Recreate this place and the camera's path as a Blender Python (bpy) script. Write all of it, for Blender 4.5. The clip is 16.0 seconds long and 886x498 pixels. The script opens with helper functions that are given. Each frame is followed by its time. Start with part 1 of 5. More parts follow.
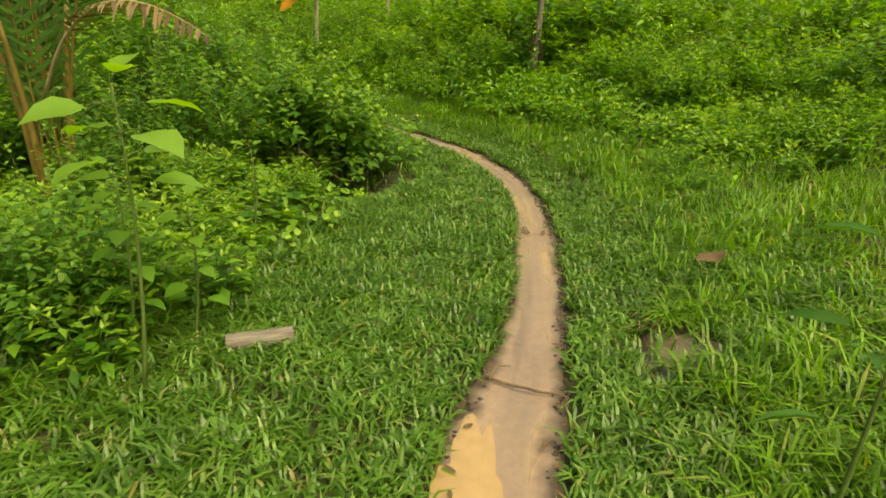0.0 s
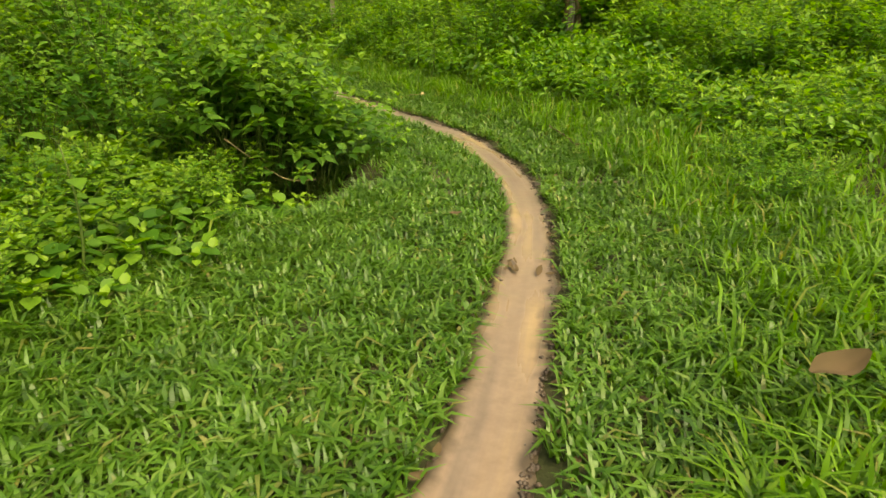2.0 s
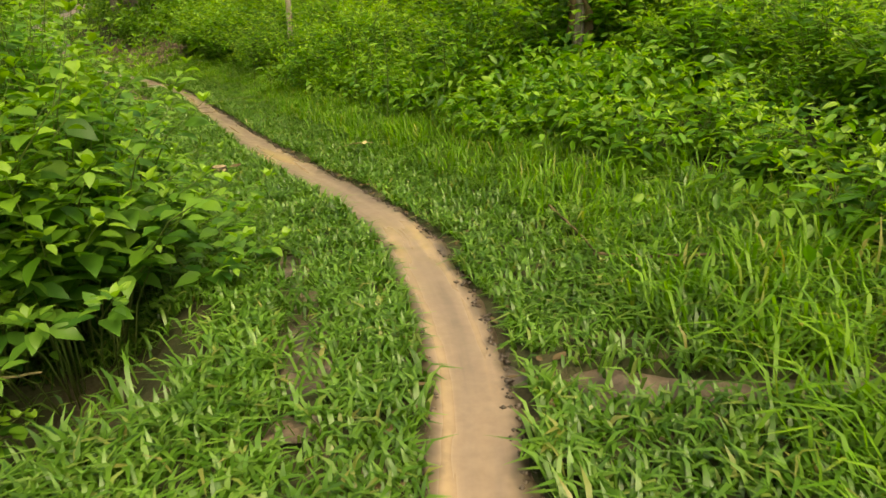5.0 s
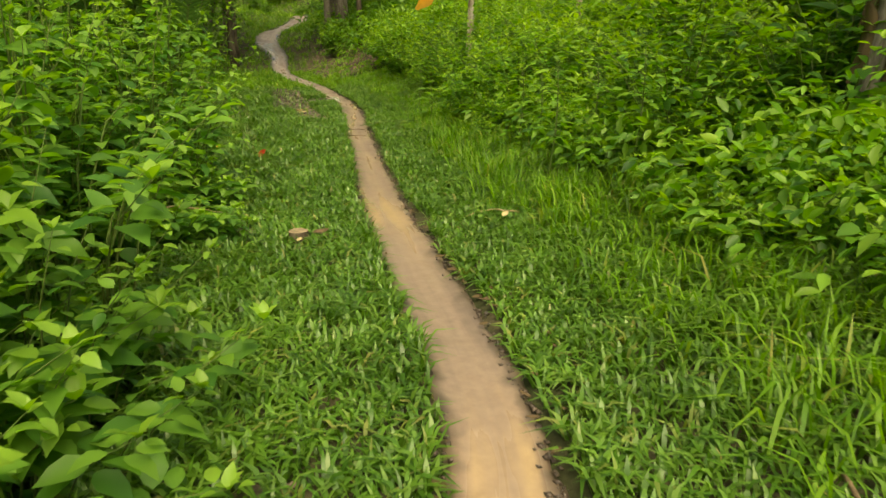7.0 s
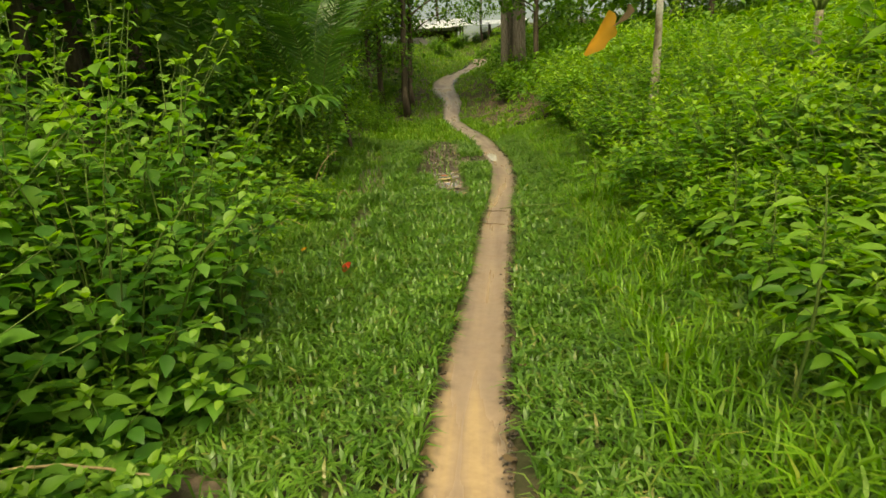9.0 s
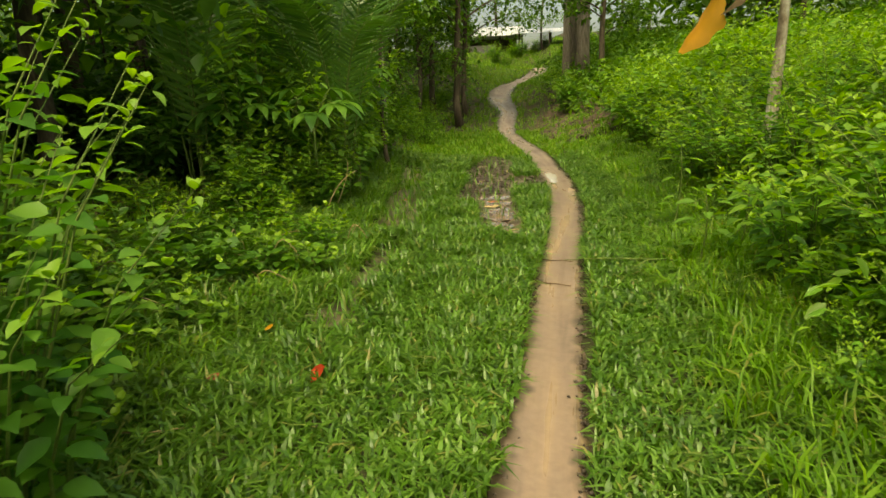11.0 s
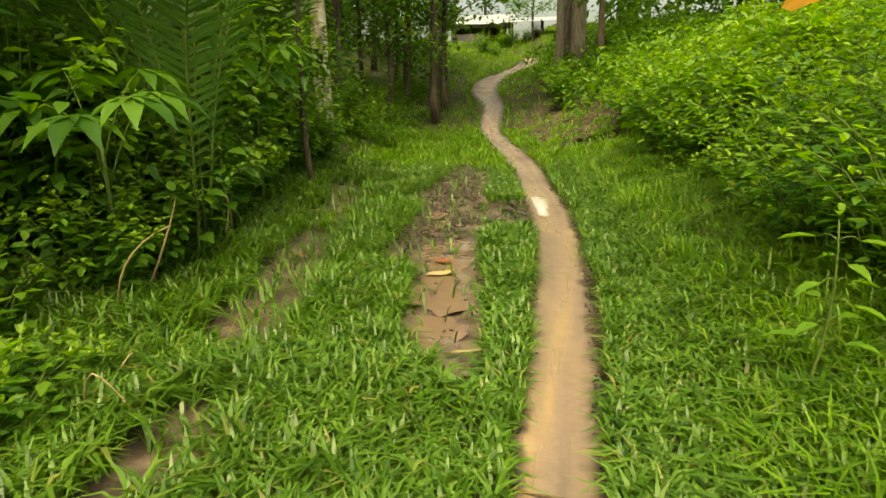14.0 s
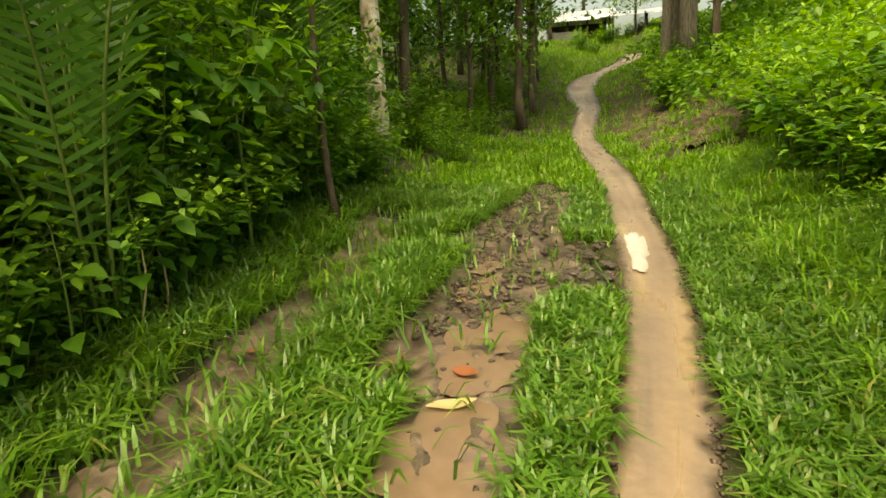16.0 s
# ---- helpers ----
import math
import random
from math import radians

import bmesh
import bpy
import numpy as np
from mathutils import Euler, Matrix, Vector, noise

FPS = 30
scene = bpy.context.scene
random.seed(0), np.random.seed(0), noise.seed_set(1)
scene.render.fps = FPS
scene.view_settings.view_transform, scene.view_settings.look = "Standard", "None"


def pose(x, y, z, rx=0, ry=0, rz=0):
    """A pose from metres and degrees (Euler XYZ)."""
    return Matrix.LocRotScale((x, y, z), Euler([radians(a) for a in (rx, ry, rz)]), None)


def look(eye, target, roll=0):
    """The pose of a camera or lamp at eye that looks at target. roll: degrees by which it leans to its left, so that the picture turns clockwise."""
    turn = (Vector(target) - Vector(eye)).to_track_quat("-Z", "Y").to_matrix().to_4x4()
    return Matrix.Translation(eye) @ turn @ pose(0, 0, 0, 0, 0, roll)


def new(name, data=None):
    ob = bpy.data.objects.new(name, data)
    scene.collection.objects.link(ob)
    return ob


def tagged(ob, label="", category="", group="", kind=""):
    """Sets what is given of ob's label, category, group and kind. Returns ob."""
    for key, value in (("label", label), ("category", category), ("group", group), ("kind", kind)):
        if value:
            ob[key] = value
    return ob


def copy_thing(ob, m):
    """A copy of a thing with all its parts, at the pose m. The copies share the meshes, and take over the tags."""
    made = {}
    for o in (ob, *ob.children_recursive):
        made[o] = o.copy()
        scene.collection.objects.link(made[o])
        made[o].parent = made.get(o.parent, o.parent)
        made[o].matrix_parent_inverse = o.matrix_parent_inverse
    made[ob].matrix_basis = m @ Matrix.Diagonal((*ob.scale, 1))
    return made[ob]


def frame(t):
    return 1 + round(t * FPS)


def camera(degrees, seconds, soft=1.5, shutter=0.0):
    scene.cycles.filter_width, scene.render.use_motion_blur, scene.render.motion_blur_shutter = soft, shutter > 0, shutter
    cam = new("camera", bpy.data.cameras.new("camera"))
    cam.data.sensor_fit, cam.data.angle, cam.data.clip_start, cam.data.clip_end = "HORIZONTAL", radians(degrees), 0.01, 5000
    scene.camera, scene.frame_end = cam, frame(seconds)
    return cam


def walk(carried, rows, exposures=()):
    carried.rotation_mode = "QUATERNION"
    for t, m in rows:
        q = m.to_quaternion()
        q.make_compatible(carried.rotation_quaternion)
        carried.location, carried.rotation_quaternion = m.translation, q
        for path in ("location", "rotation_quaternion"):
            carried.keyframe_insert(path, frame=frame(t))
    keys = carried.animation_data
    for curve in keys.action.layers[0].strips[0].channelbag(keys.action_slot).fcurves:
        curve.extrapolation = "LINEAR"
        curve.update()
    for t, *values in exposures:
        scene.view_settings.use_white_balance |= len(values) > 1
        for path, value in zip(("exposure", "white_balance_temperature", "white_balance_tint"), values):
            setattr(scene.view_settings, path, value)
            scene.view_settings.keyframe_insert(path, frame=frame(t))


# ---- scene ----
cam = camera(72.0, 16.0, 1.5, 0.15)
PATH = [
    (0, (0.875, 0.259, 1.669), (0.678, 2.124, 0.972), 1.9),
    (0.5, (1.038, 0.778, 1.59), (0.809, 2.642, 0.9), 1.5),
    (1, (1.159, 1.297, 1.524), (0.867, 3.14, 0.803), 0.8),
    (1.5, (1.239, 1.722, 1.471), (0.905, 3.541, 0.708), 0.8),
    (2, (1.289, 2.18, 1.37), (0.922, 3.996, 0.616), 0.2),
    (2.5, (1.352, 2.585, 1.407), (0.957, 4.407, 0.683), -1.7),
    (3, (1.307, 3.073, 1.417), (0.958, 4.912, 0.714), -2.1),
    (3.2, (1.257, 3.238, 1.373), (0.944, 5.097, 0.707), -2.2),
    (5.3, (1.249, 5.462, 1.192), (0.778, 7.276, 0.493), -1.7),
    (5.5, (1.231, 5.65, 1.188), (0.689, 7.44, 0.478), -1.5),
    (6, (1.129, 6.162, 1.166), (0.449, 7.903, 0.453), -0.7),
    (6.5, (1.026, 6.655, 1.228), (0.2, 8.336, 0.527), -0.5),
    (7, (0.852, 7.159, 1.215), (-0.098, 8.802, 0.582), -0.0),
    (7.5, (0.737, 7.732, 1.327), (-0.396, 9.266, 0.724), -0.9),
    (8, (0.583, 8.304, 1.44), (-0.723, 9.706, 0.867), -2.3),
    (8.5, (0.218, 8.793, 1.46), (-1.154, 10.152, 0.941), -2.4),
    (9, (-0.163, 9.283, 1.486), (-1.583, 10.593, 0.97), -2.4),
    (9.2, (-0.304, 9.456, 1.45), (-1.746, 10.747, 0.945), -2.4),
    (11.3, (-1.744, 10.924, 1.417), (-3.285, 12.107, 0.941), -1.6),
    (11.5, (-1.888, 11.089, 1.41), (-3.423, 12.285, 0.949), -1.4),
    (12, (-2.302, 11.541, 1.406), (-3.82, 12.765, 0.962), -1.2),
    (12.5, (-2.639, 12.022, 1.441), (-4.164, 13.234, 0.986), -1.6),
    (13, (-3.041, 12.405, 1.43), (-4.544, 13.641, 0.968), -1.1),
    (13.5, (-3.439, 12.825, 1.396), (-4.933, 14.064, 0.917), -0.8),
    (14, (-3.806, 13.239, 1.417), (-5.319, 14.446, 0.912), -1.0),
    (14.5, (-4.183, 13.625, 1.422), (-5.738, 14.775, 0.913), -1.3),
    (15, (-4.539, 14.057, 1.434), (-6.148, 15.131, 0.925), -1.7),
    (15.5, (-4.863, 14.467, 1.436), (-6.516, 15.475, 0.935), -2.4),
    (16, (-5.187, 14.865, 1.395), (-6.885, 15.807, 0.914), -3.3),
]
walk(cam, [(t, look(eye, target, roll)) for t, eye, target, roll in PATH],
     [(0, 0.7, 9600, -2), (3, 0.82, 9500, -1.5), (5.5, 0.76, 9300, -0.5), (9, 0.68, 9200, -4), (12.5, 0.88, 9700, -2), (16, 1.12, 9900, -2)])

# ---------------------------------------------------------------- light
world = bpy.data.worlds.new("sky")
scene.world = world
world.use_nodes = True
wn = world.node_tree.nodes
sky = wn.new("ShaderNodeTexSky")
sky.sky_type = "NISHITA"
sky.sun_disc = False
sky.sun_elevation = radians(62)
sky.sun_rotation = radians(134)
sky.dust_density, sky.ozone_density, sky.air_density = 6.0, 0.3, 1.0
wn["Background"].inputs["Strength"].default_value = 0.15
world.node_tree.links.new(sky.outputs[0], wn["Background"].inputs[0])
sun = new("sun", bpy.data.lights.new("sun", "SUN"))
sun.data.energy, sun.data.angle, sun.data.color = 1.4, radians(45), (1.0, 0.96, 0.88)
sun.matrix_world = look((9, -8.7, 24), (0, 0, 0))

rng = np.random.default_rng(7)


# ---------------------------------------------------------------- materials
def material(name, rough=0.8, spec=0.3):
    m = bpy.data.materials.new(name)
    m.use_nodes = True
    n, l = m.node_tree.nodes, m.node_tree.links
    b = n["Principled BSDF"]
    b.inputs["Roughness"].default_value = rough
    b.inputs["Specular IOR Level"].default_value = spec
    return m, n, l, b


def ramp(n, stops):
    r = n.new("ShaderNodeValToRGB")
    e = r.color_ramp.elements
    while len(e) < len(stops):
        e.new(0.5)
    for k, (p, c) in zip(e, stops):
        k.position, k.color = p, (*c, 1)
    return r


def noise_node(n, l, scale, detail=4, coords=None):
    t = n.new("ShaderNodeTexNoise")
    t.inputs["Scale"].default_value, t.inputs["Detail"].default_value = scale, detail
    if coords:
        l.new(coords, t.inputs["Vector"])
    return t


def mix(n, l, a, b, f, kind="MIX"):
    x = n.new("ShaderNodeMix")
    x.data_type, x.blend_type = "RGBA", kind
    for v, s in ((f, x.inputs[0]), (a, x.inputs[6]), (b, x.inputs[7])):
        if hasattr(v, "is_output"):
            l.new(v, s)
        else:
            s.default_value = v if isinstance(v, float) else (*v, 1)
    return x.outputs[2]


def bump(n, l, height, strength, distance, b):
    k = n.new("ShaderNodeBump")
    k.inputs["Strength"].default_value, k.inputs["Distance"].default_value = strength, distance
    l.new(height, k.inputs["Height"])
    l.new(k.outputs[0], b.inputs["Normal"])


def leaf_material(name, stops, young, rough=0.42, glow=0.35, spec=0.35):
    """A leaf: greens that differ from leaf to leaf, paler young leaves, light passing through."""
    m, n, l, b = material(name, rough, spec)
    g = n.new("ShaderNodeNewGeometry")
    r = ramp(n, stops)
    l.new(g.outputs["Random Per Island"], r.inputs[0])
    a = n.new("ShaderNodeAttribute")
    a.attribute_name = "age"
    c = mix(n, l, r.outputs[0], young, a.outputs["Fac"])
    pos = n.new("ShaderNodeTexCoord")
    t = noise_node(n, l, 2.2, 3, pos.outputs["Object"])
    v = ramp(n, [(0.3, (0.72, 0.75, 0.6)), (0.7, (1.25, 1.15, 1.1))])
    l.new(t.outputs["Fac"], v.inputs[0])
    c = mix(n, l, c, v.outputs[0], 1.0, "MULTIPLY")
    l.new(c, b.inputs["Base Color"])
    tr = n.new("ShaderNodeBsdfTranslucent")
    l.new(mix(n, l, c, (1.5, 1.6, 0.5), 1.0, "MULTIPLY"), tr.inputs["Color"])
    s = n.new("ShaderNodeMixShader")
    s.inputs[0].default_value = glow
    l.new(b.outputs[0], s.inputs[1])
    l.new(tr.outputs[0], s.inputs[2])
    l.new(s.outputs[0], n["Material Output"].inputs["Surface"])
    return m


def rough_material(name, stops, scale, bumps=0.5, rough=0.85, fine=60.0, spec=0.25, stretch=(1, 1, 1)):
    m, n, l, b = material(name, rough, spec)
    pos = n.new("ShaderNodeTexCoord")
    mp = n.new("ShaderNodeMapping")
    mp.inputs["Scale"].default_value = stretch
    l.new(pos.outputs["Object"], mp.inputs[0])
    t = noise_node(n, l, scale, 6, mp.outputs[0])
    r = ramp(n, stops)
    l.new(t.outputs["Fac"], r.inputs[0])
    f = noise_node(n, l, fine, 5, mp.outputs[0])
    v = ramp(n, [(0.25, (0.7, 0.7, 0.7)), (0.75, (1.2, 1.2, 1.2))])
    l.new(f.outputs["Fac"], v.inputs[0])
    l.new(mix(n, l, r.outputs[0], v.outputs[0], 1.0, "MULTIPLY"), b.inputs["Base Color"])
    bump(n, l, f.outputs["Fac"], bumps, 0.01, b)
    return m


def path_material():
    """Wet sandy clay: greyish tan, with yellower sand washed along the middle and damp brown edges."""
    m, n, l, b = material("path_clay", 0.55, 0.35)
    pos = n.new("ShaderNodeTexCoord")
    names = {}
    for k in ("edge", "along", "across"):
        names[k] = n.new("ShaderNodeAttribute")
        names[k].attribute_name = k
    lane = n.new("ShaderNodeCombineXYZ")
    l.new(names["along"].outputs["Fac"], lane.inputs[0])
    l.new(names["across"].outputs["Fac"], lane.inputs[1])
    a = noise_node(n, l, 1.0, 4, lane.outputs[0])
    big = noise_node(n, l, 0.9, 3, pos.outputs["Object"])
    both = n.new("ShaderNodeMath")
    both.operation = "MULTIPLY_ADD"
    l.new(big.outputs["Fac"], both.inputs[0])
    both.inputs[1].default_value = 0.5
    l.new(a.outputs["Fac"], both.inputs[2])
    r = ramp(n, [(0.5, (0.16, 0.122, 0.097)), (0.66, (0.235, 0.176, 0.134)), (0.8, (0.275, 0.2, 0.142)), (0.95, (0.37, 0.264, 0.15))])
    l.new(both.outputs[0], r.inputs[0])
    f = noise_node(n, l, 22.0, 8, pos.outputs["Object"])
    v = ramp(n, [(0.3, (0.86, 0.85, 0.84)), (0.7, (1.08, 1.08, 1.06))])
    l.new(f.outputs["Fac"], v.inputs[0])
    c = mix(n, l, r.outputs[0], v.outputs[0], 1.0, "MULTIPLY")
    mid = noise_node(n, l, 7.0, 6, pos.outputs["Object"])
    mm = n.new("ShaderNodeMath")
    mm.operation = "MULTIPLY_ADD"
    l.new(mid.outputs["Fac"], mm.inputs[0])
    mm.inputs[1].default_value = 0.7
    l.new(names["edge"].outputs["Fac"], mm.inputs[2])
    e = ramp(n, [(0.74, (0, 0, 0)), (0.98, (1, 1, 1))])
    l.new(mm.outputs[0], e.inputs[0])
    c = mix(n, l, c, (0.085, 0.064, 0.045), e.outputs[0])
    l.new(c, b.inputs["Base Color"])
    w = ramp(n, [(0.55, (0.5, 0.5, 0.5)), (0.9, (0.22, 0.22, 0.22))])
    l.new(both.outputs[0], w.inputs[0])
    l.new(w.outputs[0], b.inputs["Roughness"])
    bump(n, l, mid.outputs["Fac"], 0.3, 0.02, b)
    return m


def water_material(name, colour, ior=1.5):
    m, n, l, b = material(name, 0.03, 1.0)
    b.inputs["IOR"].default_value = ior
    pos = n.new("ShaderNodeTexCoord")
    t = noise_node(n, l, 9.0, 3, pos.outputs["Object"])
    r = ramp(n, [(0.3, tuple(0.8 * v for v in colour)), (0.7, colour)])
    l.new(t.outputs["Fac"], r.inputs[0])
    l.new(r.outputs[0], b.inputs["Base Color"])
    bump(n, l, t.outputs["Fac"], 0.02, 0.003, b)
    return m


GREEN = [(0.0, (0.032, 0.105, 0.012)), (0.35, (0.055, 0.165, 0.016)), (0.7, (0.085, 0.225, 0.022)), (1.0, (0.135, 0.29, 0.03))]
DEEP = [(0.0, (0.027, 0.095, 0.015)), (0.5, (0.05, 0.155, 0.021)), (1.0, (0.1, 0.23, 0.03))]
LAWN = [(0.0, (0.038, 0.11, 0.013)), (0.4, (0.07, 0.182, 0.02)), (0.8, (0.106, 0.242, 0.032)), (0.93, (0.15, 0.27, 0.06)), (1.0, (0.24, 0.23, 0.08))]
YOUNG = (0.2, 0.36, 0.035)
M_LAWN = leaf_material("lawn_blade", LAWN, (0.17, 0.31, 0.055), 0.36, 0.32, 0.48)
M_TALL = leaf_material("tall_blade", [(0.0, (0.065, 0.17, 0.012)), (0.6, (0.112, 0.275, 0.02)), (0.9, (0.165, 0.33, 0.035)), (1.0, (0.26, 0.24, 0.08))], (0.2, 0.36, 0.03), 0.45, 0.38)
M_BROAD = leaf_material("broad_leaf", GREEN, YOUNG, 0.5, 0.35)
M_NETTLE = leaf_material("nettle_leaf", [(0.0, (0.046, 0.155, 0.028)), (0.4, (0.08, 0.22, 0.036)), (0.8, (0.118, 0.28, 0.046)), (1.0, (0.16, 0.33, 0.055))], (0.21, 0.38, 0.055), 0.42, 0.45)
M_SMALL = leaf_material("small_leaf", [(0.0, (0.033, 0.11, 0.014)), (0.45, (0.077, 0.218, 0.022)), (0.8, (0.14, 0.335, 0.032)), (1.0, (0.2, 0.37, 0.05))], (0.25, 0.42, 0.045), 0.42, 0.42)
M_DEEP = leaf_material("shade_leaf", DEEP, (0.08, 0.2, 0.025), 0.4, 0.3)
M_PALM = leaf_material("palm_leaflet", [(0.0, (0.035, 0.11, 0.02)), (1.0, (0.075, 0.19, 0.036))], (0.1, 0.2, 0.03), 0.35, 0.25, 0.5)
M_CROWN = leaf_material("crown_leaf", [(0.0, (0.022, 0.075, 0.01)), (0.6, (0.05, 0.14, 0.016)), (1.0, (0.1, 0.22, 0.022))], YOUNG, 0.45, 0.4)
M_DRY = leaf_material("dry_leaf", [(0.0, (0.06, 0.043, 0.028)), (0.6, (0.13, 0.095, 0.06)), (1.0, (0.26, 0.21, 0.14))], (0.4, 0.3, 0.15), 0.75, 0.15, 0.1)
M_YELLOW = leaf_material("yellow_leaf", [(0.0, (0.5, 0.23, 0.02)), (1.0, (0.6, 0.33, 0.04))], (0.5, 0.25, 0.03), 0.55, 0.35)
M_PALE = leaf_material("pale_yellow_leaf", [(0.0, (0.48, 0.38, 0.22)), (1.0, (0.56, 0.46, 0.28))], (0.5, 0.4, 0.2), 0.5, 0.2)
M_RUSSET = leaf_material("russet_leaf", [(0.0, (0.26, 0.09, 0.05)), (1.0, (0.34, 0.13, 0.07))], (0.3, 0.1, 0.05), 0.5, 0.15)
M_RED = leaf_material("red_leaf", [(0.0, (0.5, 0.035, 0.03)), (1.0, (0.58, 0.07, 0.035))], (0.5, 0.08, 0.05), 0.5, 0.3)
M_STEM = rough_material("green_stem", [(0.3, (0.07, 0.13, 0.025)), (0.7, (0.15, 0.2, 0.05))], 6, 0.2, 0.6)
M_TWIG = rough_material("brown_twig", [(0.3, (0.09, 0.06, 0.035)), (0.7, (0.2, 0.14, 0.08))], 14, 0.5, 0.9)
M_DRYSTEM = rough_material("dry_stem", [(0.3, (0.3, 0.22, 0.11)), (0.7, (0.45, 0.36, 0.2))], 9, 0.3, 0.8)
M_BARK = rough_material("bark", [(0.25, (0.035, 0.028, 0.02)), (0.5, (0.085, 0.068, 0.048)), (0.75, (0.17, 0.145, 0.1))], 5, 1.0, 0.95, 40, 0.15, (1, 1, 0.25))
M_PALEBARK = rough_material("lichen_bark", [(0.32, (0.16, 0.13, 0.09)), (0.46, (0.32, 0.28, 0.21)), (0.6, (0.5, 0.48, 0.42))], 7, 0.8, 0.95, 45, 0.15, (1, 1, 0.6))
M_GREYBARK = rough_material("fibrous_grey_stem", [(0.3, (0.1, 0.085, 0.065)), (0.7, (0.3, 0.265, 0.22))], 9, 0.9, 0.9, 50, 0.15, (3, 3, 0.3))
M_PETIOLE = rough_material("palm_petiole", [(0.3, (0.11, 0.11, 0.025)), (0.7, (0.26, 0.15, 0.035))], 3, 0.2, 0.5, 30, 0.3, (1, 1, 0.3))
M_SOIL = rough_material("grass_soil", [(0.3, (0.03, 0.038, 0.013)), (0.5, (0.045, 0.048, 0.02)), (0.7, (0.085, 0.066, 0.04))], 3.0, 0.8, 0.95, 50)
M_LITTER = rough_material("leaf_litter", [(0.32, (0.03, 0.025, 0.016)), (0.5, (0.085, 0.064, 0.042)), (0.68, (0.17, 0.125, 0.08))], 6.0, 1.0, 0.9, 30)
M_MUD = rough_material("wet_mud", [(0.32, (0.045, 0.034, 0.026)), (0.5, (0.12, 0.088, 0.066)), (0.64, (0.22, 0.165, 0.125))], 5.0, 0.9, 0.38, 34, 0.5)
M_CLOD = rough_material("dark_clod", [(0.3, (0.042, 0.031, 0.024)), (0.7, (0.11, 0.08, 0.06))], 9.0, 0.9, 0.4, 50, 0.5)
M_PATH = path_material()
M_POOL = water_material("muddy_water", (0.235, 0.158, 0.112))
# pale base colour and raised IOR stand in for a bright sky reflection
M_GLINTPOOL = water_material("water_painted_glint", (0.64, 0.61, 0.55), 2.6)
M_SANDPOOL = water_material("sandy_water", (0.42, 0.28, 0.12))
M_WOOD = rough_material("weathered_wood", [(0.3, (0.1, 0.085, 0.065)), (0.7, (0.29, 0.255, 0.205))], 5, 0.6, 0.85, 60, 0.2, (1, 8, 8))
M_CUT = rough_material("cut_wood", [(0.3, (0.2, 0.15, 0.09)), (0.7, (0.36, 0.28, 0.18))], 12, 0.4, 0.85)
M_STONE = rough_material("river_stone", [(0.3, (0.1, 0.085, 0.06)), (0.7, (0.21, 0.18, 0.135))], 8, 0.5, 0.8)
M_PLANK = rough_material("grey_planks", [(0.3, (0.16, 0.155, 0.15)), (0.7, (0.28, 0.27, 0.26))], 4, 0.5, 0.9, 40, 0.2, (1, 1, 6))
M_TIN = rough_material("zinc_sheet", [(0.3, (0.62, 0.64, 0.66)), (0.7, (0.82, 0.83, 0.84))], 2, 0.2, 0.35, 20, 0.6)
M_DARKWOOD = rough_material("dark_posts", [(0.3, (0.05, 0.04, 0.03)), (0.7, (0.11, 0.085, 0.06))], 8, 0.5, 0.9)

# ---------------------------------------------------------------- plan
# The middle of the footpath and its half width.
WAY = [(0.4, -7, .24), (0.75, -1, .24), (0.9, 2.1, .24), (1.0, 2.8, .21), (1.1, 3.7, .16), (1.13, 4.8, .165), (1.1, 5.85, .145), (1.02, 6.5, .15),
       (0.84, 7.25, .15), (0.48, 8.1, .165), (0.03, 8.88, .165), (-1.15, 10.18, .185), (-2.08, 11.2, .175), (-3.85, 13.3, .165),
       (-5.45, 15.22, .18), (-7.15, 17.2, .205), (-8.4, 18.5, .225), (-9.6, 19.6, .24), (-12.4, 22.1, .27), (-17.7, 26.3, .3), (-20.3, 28.7, .32),
       (-22.2, 30.6, .38), (-25.6, 33.3, .55), (-27.9, 35.9, .55), (-29.2, 38.6, .5), (-31.2, 42.0, .5), (-34, 45.5, .5)]
RUT = [(-5.0, 12.45), (-5.5, 12.95), (-6.15, 13.6), (-7.2, 14.4), (-8.0, 15.05), (-8.77, 15.7), (-10.5, 16.96), (-11.6, 17.7)]
MUD = [(-5.9, 15.0, .1), (-6.4, 15.35, .27), (-7.6, 16.2, .4), (-8.8, 17.25, .52), (-10.2, 18.5, .55), (-11.8, 20.1, .45), (-12.7, 20.9, .12)]
# a short ditch under the overhanging shrubs
DITCH = [(-0.8, 6.2), (-0.85, 6.9), (-1.3, 7.9)]
BRANCH = [(1.0, 7.2), (1.3, 7.12), (1.7, 7.0), (2.4, 6.95)]
BARE = [(0.42, 6.6), (0.3, 7.0), (0.0, 7.6), (-0.34, 8.2)]


def smooth(points, step):
    """A Catmull-Rom line through points, at even steps."""
    p = np.array(points, float)
    q = np.vstack([2 * p[0] - p[1], p, 2 * p[-1] - p[-2]])
    out = []
    for i in range(1, len(q) - 2):
        n = max(2, int(np.linalg.norm(q[i + 1][:2] - q[i][:2]) / step))
        t = np.linspace(0, 1, n, endpoint=False)[:, None]
        a, b, c, d = q[i - 1], q[i], q[i + 1], q[i + 2]
        out.append(0.5 * (2 * b + (c - a) * t + (2 * a - 5 * b + 4 * c - d) * t ** 2 + (3 * b - a - 3 * c + d) * t ** 3))
    return np.vstack(out + [p[-1:]])


LINE = smooth(WAY, 0.5)


